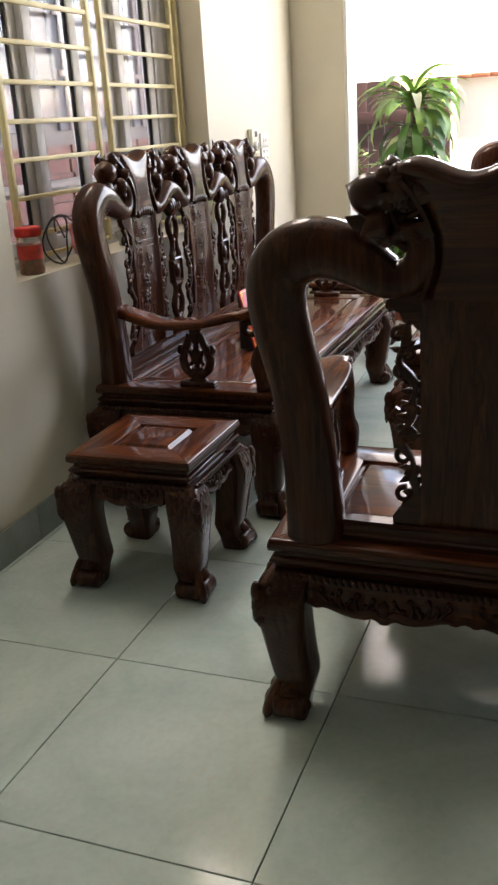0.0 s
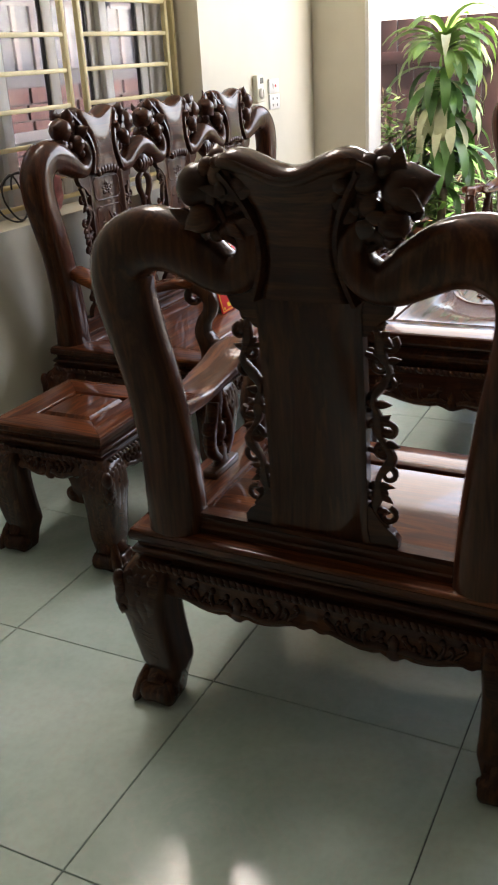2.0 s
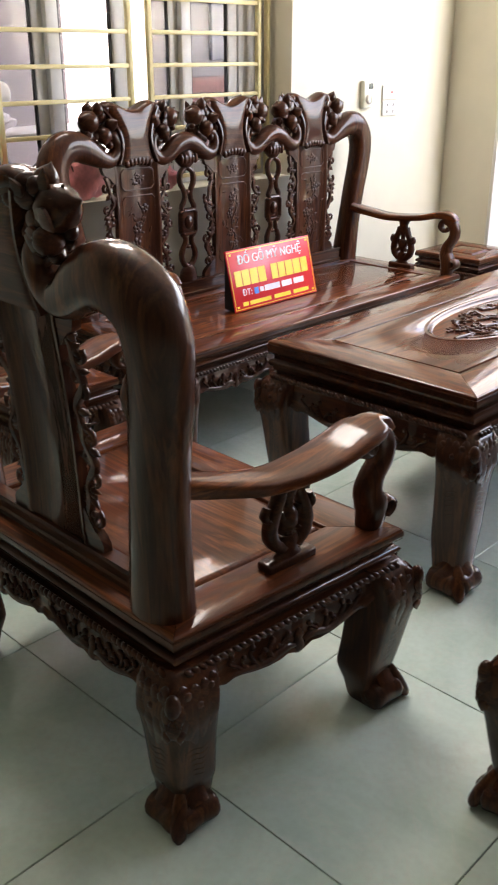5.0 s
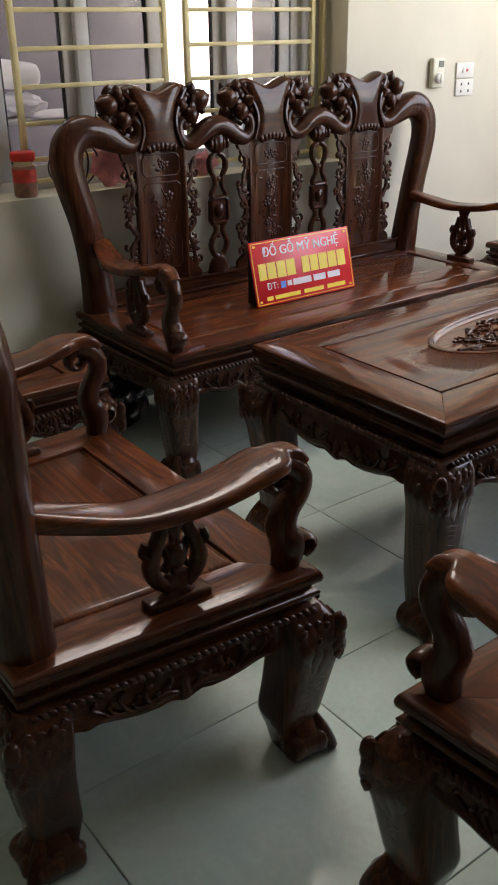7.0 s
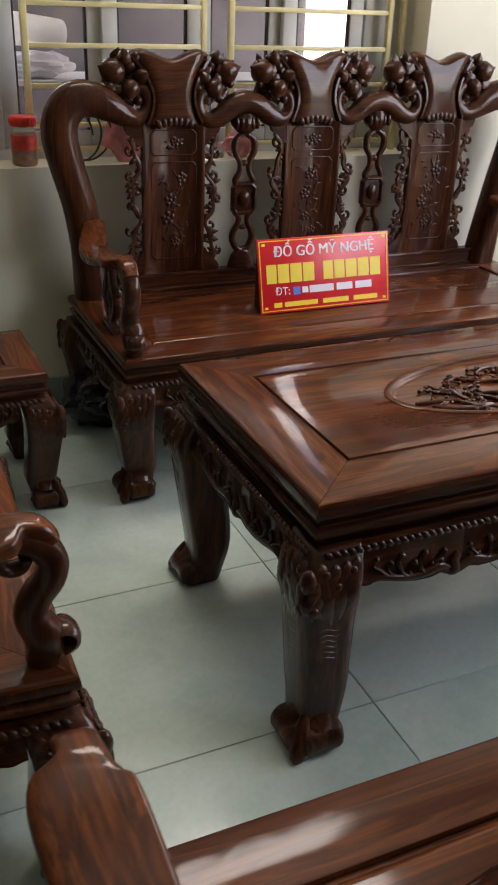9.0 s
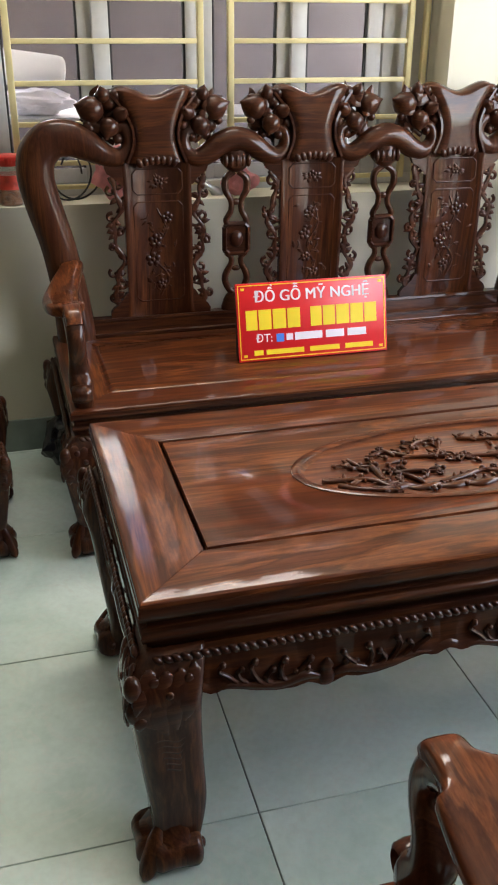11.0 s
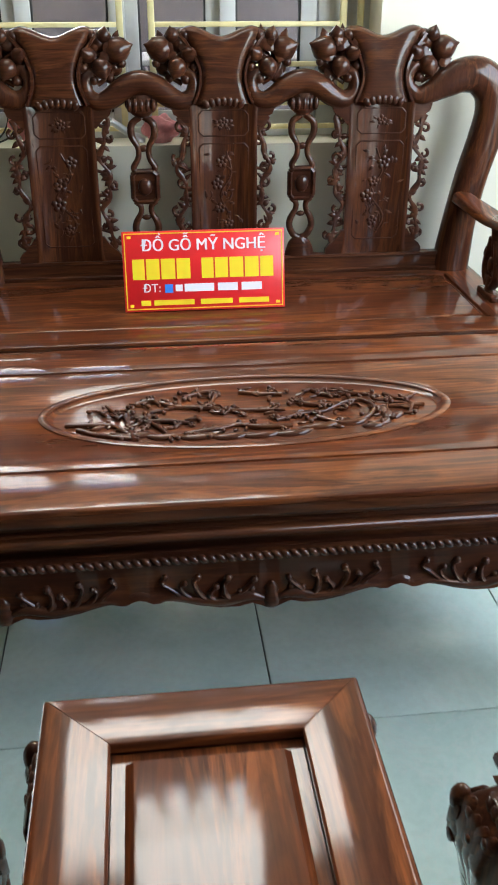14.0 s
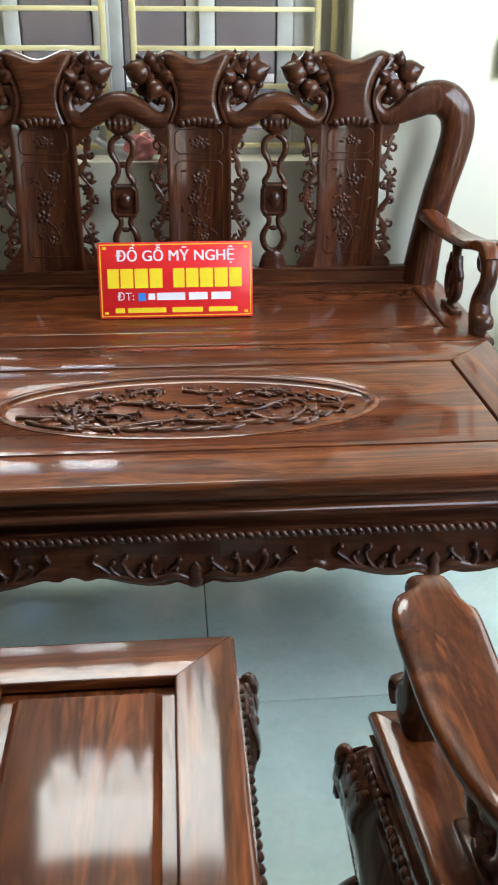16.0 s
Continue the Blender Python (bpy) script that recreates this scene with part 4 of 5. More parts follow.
def drop_link(ob, cx, y0, lean):
    """Pendant of knob, loop, framed medallion, ring and mound between two splats."""
    bm = bmesh.new()
    def at(u, z, o=0.0):
        return (cx + u, back_y(z, y0, lean) + o, z)
    tube(bm, [(*at(0, 1.035), 0.030, 0.022), (*at(0, 1.012), 0.052, 0.028), (*at(0, 0.995), 0.050, 0.028), (*at(0, 0.972), 0.028, 0.020), (*at(0, 0.964), 0.012, 0.012)], 12, 3, (0, 1, 0))
    for i in range(5):
        u = (i - 2) * 0.019
        ball(bm, at(u, 1.004, 0.020), (0.010, 0.012, 0.022), 6, 5)
    for d in (-1, 1):
        tube(bm, [(*at(d * 0.006, 0.966), 0.011, 0.012), (*at(d * 0.034, 0.944), 0.012, 0.013), (*at(d * 0.036, 0.905), 0.012, 0.013), (*at(d * 0.018, 0.870), 0.010, 0.012), (*at(d * 0.018, 0.835), 0.010, 0.012), (*at(d * 0.034, 0.805), 0.011, 0.012), (*at(d * 0.030, 0.790), 0.010, 0.012)], 7, 4, (0, 1, 0))
        tube(bm, [(*at(d * 0.034, 0.688), 0.010, 0.012), (*at(d * 0.018, 0.672), 0.010, 0.012), (*at(d * 0.018, 0.648), 0.010, 0.012), (*at(d * 0.034, 0.616), 0.012, 0.013), (*at(d * 0.038, 0.588), 0.012, 0.013), (*at(d * 0.024, 0.556), 0.012, 0.013), (*at(d * 0.004, 0.545), 0.012, 0.013)], 7, 4, (0, 1, 0))
    ball(bm, at(0, 0.865), (0.018, 0.008, 0.012), 6, 5)
    ball(bm, at(0, 0.632), (0.016, 0.008, 0.010), 6, 5)
    w, h, c, zc = 0.040, 0.052, 0.012, 0.738
    loop = [(-w + c, -h), (w - c, -h), (w, -h + c), (w, h - c), (w - c, h), (-w + c, h), (-w, h - c), (-w, -h + c)]
    for p, q in zip(loop, loop[1:] + loop[:1]):
        tube(bm, [(*at(p[0], zc + p[1]), 0.009, 0.014), (*at(q[0], zc + q[1]), 0.009, 0.014)], 7, 1, (0, 1, 0))
    y = back_y(zc, y0, lean)
    add_box(bm, cx - w, cx + w, y - 0.006, y + 0.004, zc - h, zc + h)
    ball(bm, at(0, zc, 0.005), (0.024, 0.013, 0.030), 10, 7)
    tube(bm, [(*at(0, 0.548), 0.022, 0.014), (*at(0, 0.528), 0.040, 0.018), (*at(0, 0.492), 0.052, 0.020), (*at(0, 0.480), 0.052, 0.020)], 10, 3, (0, 1, 0))
    raised(part("pendant_splat", bm, carved, ob), 0.519, 1.050, 0.480, 1.035)

WAVE = ((0.130, 1.098, 0.014), (0.118, 1.108, 0.017), (0.100, 1.100, 0.019), (0.092, 1.072, 0.022), (0.100, 1.042, 0.025), (0.130, 1.024, 0.029), (0.170, 1.036, 0.034), (0.214, 1.066, 0.038), (0.2635, 1.080, 0.039))

def long_bench(m):
    ob = empty("bench", m, "long carved rosewood bench with three back panels, polished", "bench")
    hx, hy, y0, lean, gap = 0.892, 0.340, -0.288, 0.012, 0.523
    bm = bmesh.new()
    rect_loft(bm, hx, hy, MOULDING)
    part("seat_frame", bm, wood_x, ob)
    framed_top(ob, hx, hy, 0.455, 0.120, warm_x, warm_y, warm_x, drop=0.008, raised=-0.001)
    base_unit(ob, hx, hy, 0.374, 0.098, 4, 1)
    back_rail(ob, 0.765, y0, 0.520)
    for s in (-1, 1):
        swan_post(ob, s, y0, lean, BENCH_POST, wood_z)
        arm_rest(ob, s, 0.812, 0.876, y0 + 0.04, 0.322, 0.045, 0.90)
    for k, cx in enumerate((-gap, 0.0, gap)):
        splat(ob, cx, y0, lean, 0.110, 11 + k, 0.519, 1.030)
        yoke(ob, cx, y0, lean, 1.022, 0.190)
        for s in (-1, 1):
            fruit_spray(ob, cx + s * 0.078, s, y0, lean, 20 + 2 * k + s)
    for cx in (-gap, 0.0):
        bm = bmesh.new()
        rows = [(cx + u * gap / 0.527, back_y(z, y0, lean), z + 0.006, r, r * 0.9 + 0.004) for u, z, r in WAVE]
        rows += [(2 * cx + gap - x, y, z, a, b) for x, y, z, a, b in rows[-2::-1]]
        tube(bm, rows, 12, 4, (0, 1, 0))
        part("wave_rail", bm, wood_x, ob)
        drop_link(ob, cx + gap / 2, y0, lean)
    return ob

bench = long_bench(pose(1.846, 0.800, 0, 0, 0, 180))

def coffee_table(m):
    ob = empty("coffee_table", m, "carved rosewood coffee table with an oval flower relief", "table")
    hx, hy, z = 0.797, 0.365, 0.604
    bm = bmesh.new()
    rect_loft(bm, hx, hy, [(o, z - (0.455 - h) * 1.35) for o, h in MOULDING])
    part("top_frame", bm, wood_x, ob)
    ix, iy, ins = hx - 0.137, hy - 0.137, 0.137
    frame_boards(ob, hx, hy, z, ins, warm_x, warm_y)
    # sunk oval in the middle panel
    bm = bmesh.new()
    n, ea, eb = 96, 0.410, 0.158
    rings = [[], [], [], [], [], []]
    for i in range(n):
        th = 2 * math.pi * i / n
        c, s = math.cos(th), math.sin(th)
        k = 1 / max(abs(c), abs(s))
        px, py = (ix - 0.006) * c * k, (iy - 0.006) * s * k
        rings[0].append((px, py, z - 0.010))
        rings[1].append((px * 0.997, py * 0.990, z - 0.0015))
        for r_, (g, h) in zip(rings[2:], ((0.0, -0.0015), (-0.006, -0.0065), (-0.016, -0.0105), (-0.030, -0.0110))):
            r_.append(((ea + g) * c, (eb + g) * s, z + h))
    loft(bm, rings)
    panel = part("panel", bm, warm_x, ob, smooth=50)
    bm = bmesh.new()
    rows = [((ea + 0.006) * math.cos(2 * math.pi * i / 72), (eb + 0.006) * math.sin(2 * math.pi * i / 72), z - 0.0015, 0.009, 0.004) for i in range(73)]
    tube(bm, rows, 7, 1, (0, 0, 1))
    part("oval_rim", bm, warm_x, panel)
    rnd = random.Random(4)
    bm = bmesh.new()
    zf = z - 0.0105
    inside = lambda u, v: (u / (ea - 0.050)) ** 2 + (v / (eb - 0.036)) ** 2 < 1
    # gnarled plum branches from rim to rim
    stems = [[(-0.370, -0.030), (-0.326, -0.035), (-0.275, -0.043), (-0.245, -0.085)], [(-0.345, -0.056), (-0.310, -0.074), (-0.275, -0.094), (-0.225, -0.105)], [(-0.249, 0.004), (-0.242, -0.059), (-0.234, -0.110)],
             [(-0.18, 0.054), (-0.146, 0.032), (-0.095, 0.019), (-0.034, 0.002)], [(-0.23, 0.056), (-0.197, 0.065), (-0.18, 0.044)], [(-0.213, -0.029), (-0.168, -0.035), (-0.124, -0.043)],
             [(-0.135, -0.092), (-0.079, -0.080), (-0.028, -0.061), (0.011, -0.080), (0.079, -0.076)], [(-0.039, 0.003), (0.0, 0.001), (0.045, -0.007)], [(-0.101, 0.009), (-0.073, 0.05), (-0.062, 0.081)],
             [(-0.011, 0.090), (0.045, 0.077), (0.079, 0.066)], [(0.140, 0.098), (0.163, 0.062), (0.191, 0.051)], [(0.197, 0.090), (0.219, 0.060), (0.253, 0.055)], [(0.051, -0.049), (0.101, -0.030), (0.157, -0.017), (0.191, 0.002)],
             [(0.135, -0.046), (0.18, -0.077), (0.236, -0.056), (0.261, -0.009), (0.236, 0.028), (0.191, 0.009)], [(0.293, 0.047), (0.325, 0.024), (0.352, 0.030)], [(0.343, -0.008), (0.326, -0.050)], [(0.292, -0.01), (0.33, -0.012), (0.368, -0.009)],
             [(-0.168, -0.09), (-0.185, -0.062), (-0.202, -0.033)], [(0.101, 0.044), (0.129, 0.011), (0.18, 0.015)], [(-0.13, 0.075), (-0.10, 0.095), (-0.06, 0.105)], [(-0.29, 0.045), (-0.27, 0.015), (-0.25, 0.004)]]
    for k, st in enumerate(stems):
        r = 0.0068 if k in (0, 1, 2, 6, 13) else 0.0042
        tube(bm, [(u, v, zf + 0.004 + 0.002 * math.sin(3 * i + k), r * (1 - 0.1 * i), 0.0052) for i, (u, v) in enumerate(st)], 7, 5, (0, 0, 1))
        for (u, v) in catmull(st, 2):
            for _ in range(2):
                a, b = u + rnd.gauss(0, 0.013), v + rnd.gauss(0, 0.012)
                if not inside(a, b):
                    continue
                th = rnd.uniform(0, 6.28)
                kind = rnd.random()
                if kind < 0.16:
                    blossom(bm, (a, b, zf + 0.0045), rnd.uniform(0.008, 0.012), (1, 0, 0), (0, 1, 0), (0, 0, 1))
                elif kind < 0.55:
                    e = (a + 0.026 * math.cos(th + 0.5), b + 0.024 * math.sin(th + 0.5))
                    tube(bm, [(a, b, zf + 0.002, 0.0030), (a + 0.013 * math.cos(th), b + 0.013 * math.sin(th), zf + 0.005, 0.0026), (*e, zf + 0.005, 0.0022)], 5, 2, (0, 0, 1))
                    ball(bm, (*e, zf + 0.006), (0.0060, 0.0060, 0.0050), 7, 5)
                else:
                    q = rnd.uniform(0.018, 0.032)
                    leaf(bm, (a, b, zf + 0.002), (a + q * math.cos(th), b + q * math.sin(th) * 0.7, zf + 0.006), rnd.uniform(0.003, 0.0055), 0.0040, (0, 0, 1))
    # long smooth rocks along the lower rim, rising at one end
    for i in range(8):
        u = -0.235 + 0.062 * i
        v = -math.sqrt(max(0, 1 - (u / (ea - 0.02)) ** 2)) * (eb - 0.040) + 0.010 + 0.020 * (i > 5)
        tube(bm, [(u - 0.046, v + 0.006 - 0.06 * u, zf - 0.002, 0.003, 0.003), (u - 0.016, v - 0.003, zf, 0.011, 0.008), (u + 0.020, v, zf + 0.001, 0.009, 0.008), (u + 0.050, v + 0.016 + 0.06 * u, zf - 0.002, 0.002, 0.003)], 8, 4, (0, 0, 1))
    for u, v, tip in ((0.262, -0.078, 20), (0.281, -0.048, 65), (0.276, -0.024, 80), (0.300, -0.050, 40), (0.240, -0.092, 8)):
        ball(bm, (u, v, zf), (0.024, 0.011, 0.009), 9, 5, pose(0, 0, 0, 0, 0, tip))
    part("relief_carving", bm, relief_wood, panel, smooth=70)
    base_unit(ob, hx, hy, z - 0.081 * 1.35, 0.120, 3, 1, 1.08, 0.046)
    return ob

table = coffee_table(pose(1.768, -0.317, 0))

def side_stool(m, label, hx, hy, top, deep_panel):
    ob = empty("side_table", m, label, "side table", "carved side tables")
    lift = top - 0.455
    bm = bmesh.new()
    rect_loft(bm, hx, hy, [(o, h + lift) for o, h in MOULDING])
    part("top_frame", bm, wood_x, ob)
    if deep_panel:
        framed_top(ob, hx, hy, top, 0.082, warm_x, warm_y, warm_y, groove=0.016, drop=0.017, raised=-0.002)
    else:
        framed_top(ob, hx, hy, top, 0.100, warm_x, warm_y, warm_x, groove=0.010, drop=0.012, raised=0.002)
    base_unit(ob, hx, hy, 0.374 + lift, 0.078 if top < 0.5 else 0.1, 1, 1, 0.88, 0.030)
    return ob

stool = side_stool(pose(0.543, 0.705, 0), "small square rosewood side table with a raised panel", 0.198, 0.198, 0.432, False)
tagged(copy_thing(stool, pose(3.36, 0.80, 0)), "small square rosewood side table standing in the corner")
side_stool(pose(1.617, -1.469, 0), "tall oblong rosewood side table with a sunk panel", 0.193, 0.332, 0.618, True)

# ---- small things ----
def text_part(body, size, x, z, mat, parent, name="lettering", squeeze=1.0, depth=0.0006, bold=0.0):
    """Lettering in the plane of the board, centred at x, z."""
    cu = bpy.data.curves.new(name, "FONT")
    cu.body, cu.size, cu.align_x, cu.align_y, cu.extrude = body, size, "CENTER", "CENTER", depth
    tmp = bpy.data.objects.new(name, cu)
    me = bpy.data.meshes.new_from_object(tmp)
    bpy.data.objects.remove(tmp)
    if bold:
        bm = bmesh.new()
        for i in (-1, 0, 1):
            copy = me.copy()
            copy.transform(Matrix.Translation((bold * i, 0, 0.0003 * i)))
            bm.from_mesh(copy)
        bm.to_mesh(me)
        bm.free()
    me.transform(Matrix.Translation((x, -0.0036, z)) @ Matrix.Rotation(radians(90), 4, "X") @ Matrix.Diagonal((squeeze, 1, 1, 1)))
    me.materials.clear()
    me.materials.append(mat)
    ob = new(name, me)
    ob.parent = parent
    return ob

def table_sign():
    ob = empty("sign", pose(1.7535, 0.722, 0.4565, -14, 0, 0), "red tilted sign board with yellow and white print on the bench", "sign")
    w, h = 0.2505, 0.244
    part("board", box(-w, w, -0.003, 0.003, 0.0, h, 0.001), sign_red, ob)
    bm = bmesh.new()
    loft(bm, [[(-w + 0.006, 0.0035, h - 0.006), (w - 0.006, 0.0035, h - 0.006), (w - 0.006, 0.007, h - 0.006), (-w + 0.006, 0.007, h - 0.006)],
              [(-w + 0.006, 0.0035, 0.003), (w - 0.006, 0.0035, 0.003), (w - 0.006, 0.062, 0.021), (-w + 0.006, 0.062, 0.021)]])
    part("support", bm, black_card, ob, "black rear strut", smooth=0)
    def bar(x0, x1, z0, z1, mat, name="print_bar"):
        part(name, box(x0, x1, -0.0042, -0.0031, z0, z1), mat, ob, smooth=0)
    e = 0.006
    bar(-w + e, w - e, h - e - 0.003, h - e, sign_yellow, "border")
    bar(-w + e, w - e, e, e + 0.003, sign_yellow, "border")
    bar(-w + e, -w + e + 0.003, e + 0.0035, h - e - 0.0035, sign_yellow, "border")
    bar(w - e - 0.003, w - e, e + 0.0035, h - e - 0.0035, sign_yellow, "border")
    for sx in (-1, 1):
        for zz in (0.018, h - 0.018):
            bar(sx * (w - 0.022) - 0.006, sx * (w - 0.022) + 0.006, zz - 0.004, zz + 0.004, sign_yellow, "corner_ornament")
    text_part("ĐỒ GỖ MỸ NGHỆ", 0.049, 0.0, 0.199, sign_white, ob, squeeze=0.97, bold=0.0010)
    x = -0.222
    for k, wd in enumerate((0.042, 0.046, 0.048, 0.047, 0.0, 0.042, 0.045, 0.048, 0.048, 0.046)):
        if wd:
            bar(x, x + wd - 0.005, 0.098, 0.160, sign_yellow)
        x += wd if wd else 0.03
    text_part("ĐT:", 0.036, -0.165, 0.070, sign_white, ob)
    bar(-0.125, -0.100, 0.056, 0.082, sign_blue, "emblem")
    bar(-0.092, -0.070, 0.060, 0.080, sign_white, "emblem")
    for a, b in ((-0.064, 0.028), (0.040, 0.102), (0.114, 0.178)):
        bar(a, b, 0.058, 0.082, sign_white)
    for a, b in ((-0.200, -0.170), (-0.160, -0.035), (-0.015, 0.085), (0.105, 0.200)):
        bar(a, b, 0.018, 0.034, sign_yellow)
table_sign()

def wall_devices():
    ob = empty("wall_timer", pose(2.946, Y1, 1.220), "beige wall control with grey display and round dial", "wall control")
    part("body", box(-0.040, 0.040, -0.028, -0.001, -0.066, 0.066, 0.008), beige_plastic, ob)
    part("display", box(-0.004, 0.030, -0.0295, -0.0282, 0.024, 0.052, 0.002), plain("grey_display", (0.16, 0.17, 0.15), 0.2), ob, "grey display")
    bm = bmesh.new()
    tube(bm, [(0, -0.028, -0.022, 0.026), (0, -0.040, -0.022, 0.025), (0, -0.043, -0.022, 0.020)], 20, 1, (0, 0, 1))
    dial = part("dial", bm, white_plastic, ob, "white round dial")
    part("pointer", box(-0.003, 0.003, -0.047, -0.0432, -0.042, -0.004, 0.001), beige_plastic, dial)
    ob = empty("switch_plate", pose(3.152, Y1, 1.224), "white switch plate with a small red lamp", "switch")
    part("plate", box(-0.062, 0.062, -0.010, -0.001, -0.035, 0.035, 0.003), white_plastic, ob)
    part("rocker", box(-0.022, 0.000, -0.014, -0.0105, -0.014, 0.014, 0.002), white_plastic, ob)
    part("lamp", box(0.006, 0.018, -0.013, -0.0105, -0.006, 0.006, 0.001), red_plastic, ob, "red indicator lamp")
    ob = empty("socket_plate", pose(3.156, Y1, 1.146), "white double power socket under the switch", "socket")
    part("plate", box(-0.062, 0.062, -0.010, -0.001, -0.037, 0.037, 0.003), white_plastic, ob)
    for x in (-0.026, 0.026):
        for z in (-0.016, 0.016):
            part("socket_hole", box(x - 0.004, x + 0.004, -0.0112, -0.0102, z - 0.006, z + 0.006, 0.001), dark_plastic, ob)
wall_devices()

def clear_plastic():
    m, n, l, b = material("clear_plastic")
    b.inputs["Base Color"].default_value = (0.9, 0.85, 0.75, 1)
    b.inputs["Roughness"].default_value = 0.12
    b.inputs["Transmission Weight"].default_value = 0.85
    b.inputs["IOR"].default_value = 1.3
    return m

def jar():
    ob = empty("jar", pose(0.868, 1.281, SILL + 0.001), "plastic jar with a red screw lid on the sill", "jar")
    bm = bmesh.new()
    tube(bm, [(0, 0, 0.0, 0.038), (0, 0, 0.006, 0.043), (0, 0, 0.10, 0.043), (0, 0, 0.118, 0.036), (0, 0, 0.128, 0.036)], 20, 1, (0, 1, 0))
    part("body", bm, clear_plastic(), ob)
    bm = bmesh.new()
    tube(bm, [(0, 0, 0.004, 0.034), (0, 0, 0.010, 0.039), (0, 0, 0.062, 0.039), (0, 0, 0.070, 0.033)], 16, 1, (0, 1, 0))
    part("contents", bm, plain("brown_candy", (0.35, 0.12, 0.05), 0.6, vary=0.6, scale=60), ob)
    bm = bmesh.new()
    tube(bm, [(0, 0, 0.052, 0.0437), (0, 0, 0.098, 0.0437)], 20, 1, (0, 1, 0))
    part("wrapper", bm, plain("red_label", (0.55, 0.05, 0.03), 0.4, vary=0.3, scale=40), ob, "red paper label")
    bm = bmesh.new()
    tube(bm, [(0, 0, 0.126, 0.042), (0, 0, 0.129, 0.044), (0, 0, 0.154, 0.044), (0, 0, 0.158, 0.040)], 24, 1, (0, 1, 0))
    for k in range(24):
        th = 2 * math.pi * k / 24
        ball(bm, (0.044 * math.cos(th), 0.044 * math.sin(th), 0.142), (0.002, 0.002, 0.010), 4, 3)
    part("lid", bm, red_plastic, ob, "red ribbed lid")
jar()

def cable():
    bm = bmesh.new()
    rows = []
    for i in range(40):
        th = 2 * math.pi * i / 16
        rows.append((1.03 + 0.075 * math.cos(th) + 0.002 * i, 1.285 + 0.012 * math.sin(i * 0.9), SILL + 0.090 + 0.082 * math.sin(th), 0.0035))
    tube(bm, rows, 6, 2, (0, 1, 0))
    tagged(part("cable", bm, dark_plastic), "coiled black cable leaning on the window grille", "cable")
cable()

def crumpled_bag(m, size, mat, label, seed):
    bm = bmesh.new()
    bmesh.ops.create_icosphere(bm, subdivisions=4, radius=1.0)
    for v in bm.verts:
        p = v.co.copy()
        k = 1 + 0.30 * noise.noise(p * 2.1 + Vector((seed, 0, 0))) + 0.13 * abs(noise.noise(p * 6.0 + Vector((0, seed, 0))))
        v.co = Vector((p.x * size[0] * k, p.y * size[1] * k, max(0.0, (p.z * k + 1) * size[2])))
    ob = part("plastic_bag", bm, mat, smooth=25)
    ob.matrix_basis = m
    tagged(ob, label, "plastic bag")

pink_film = plain("pink_plastic_film", (0.75, 0.30, 0.32), 0.3, vary=0.3, scale=20)
white_film = plain("white_plastic_film", (0.80, 0.78, 0.82), 0.3, vary=0.12, scale=20)
crumpled_bag(pose(1.230, 1.280, SILL + 0.001), (0.085, 0.024, 0.085), pink_film, "crumpled pink plastic bag on the window sill", 3)
crumpled_bag(pose(1.650, 1.273, SILL + 0.001), (0.06, 0.022, 0.045), pink_film, "small crumpled pink bag on the window sill", 8)

crumpled_bag(pose(1.02, 1.02, 0.001), (0.13, 0.10, 0.10), plain("black_plastic_film", (0.012, 0.013, 0.018), 0.25, vary=0.3, scale=20), "black plastic bag on the floor under the bench", 5)

def torch():
    ob = empty("torch", pose(1.510, 1.285, SILL + 0.016, 0, 35, 12), "small grey metal torch lying on the sill", "torch")
    steel = plain("grey_metal", (0.45, 0.46, 0.48), 0.3, 0.8)
    bm = bmesh.new()
    tube(bm, [(-0.06, 0, 0.03, 0.012), (0.03, 0, 0.03, 0.012), (0.045, 0, 0.03, 0.019), (0.07, 0, 0.03, 0.020)], 14, 1, (0, 1, 0))
    part("barrel", bm, steel, ob)
    bm = bmesh.new()
    tube(bm, [(0.0702, 0, 0.03, 0.017), (0.0735, 0, 0.03, 0.016)], 14, 1, (0, 1, 0))
    part("lens", bm, white_plastic, ob)
torch()

# ---- behind the window: a passage under an added slab ----
passage_wall = paint("dark_mauve_plaster", (0.165, 0.137, 0.136), (0.105, 0.086, 0.086))
tagged(part("neighbour_wall", box(-9, 1.40, 5.0, 5.2, -0.02, 1.70), passage_wall, smooth=0), "low dark mauve plaster wall across the passage", "wall", kind="structure")
tagged(part("neighbour_house", box(1.40, 3.80, 5.0, 5.4, -0.02, 4.6), passage_wall, smooth=0), "tall dark mauve house wall across the passage", "wall", kind="structure")
# unseen slab, added so that its shadow darkens the walls opposite
slab = bmesh.new()
loft(slab, [[(x, Y1, HIGH + 0.151), (x, 4.6, 4.0), (x, 4.6, 4.1), (x, Y1, HIGH + 0.251)] for x in (-6, 12)])
tagged(part("passage_roof", slab, passage_wall, smooth=0), "unseen slab added over the passage to keep sun off the walls", "roof", kind="structure")
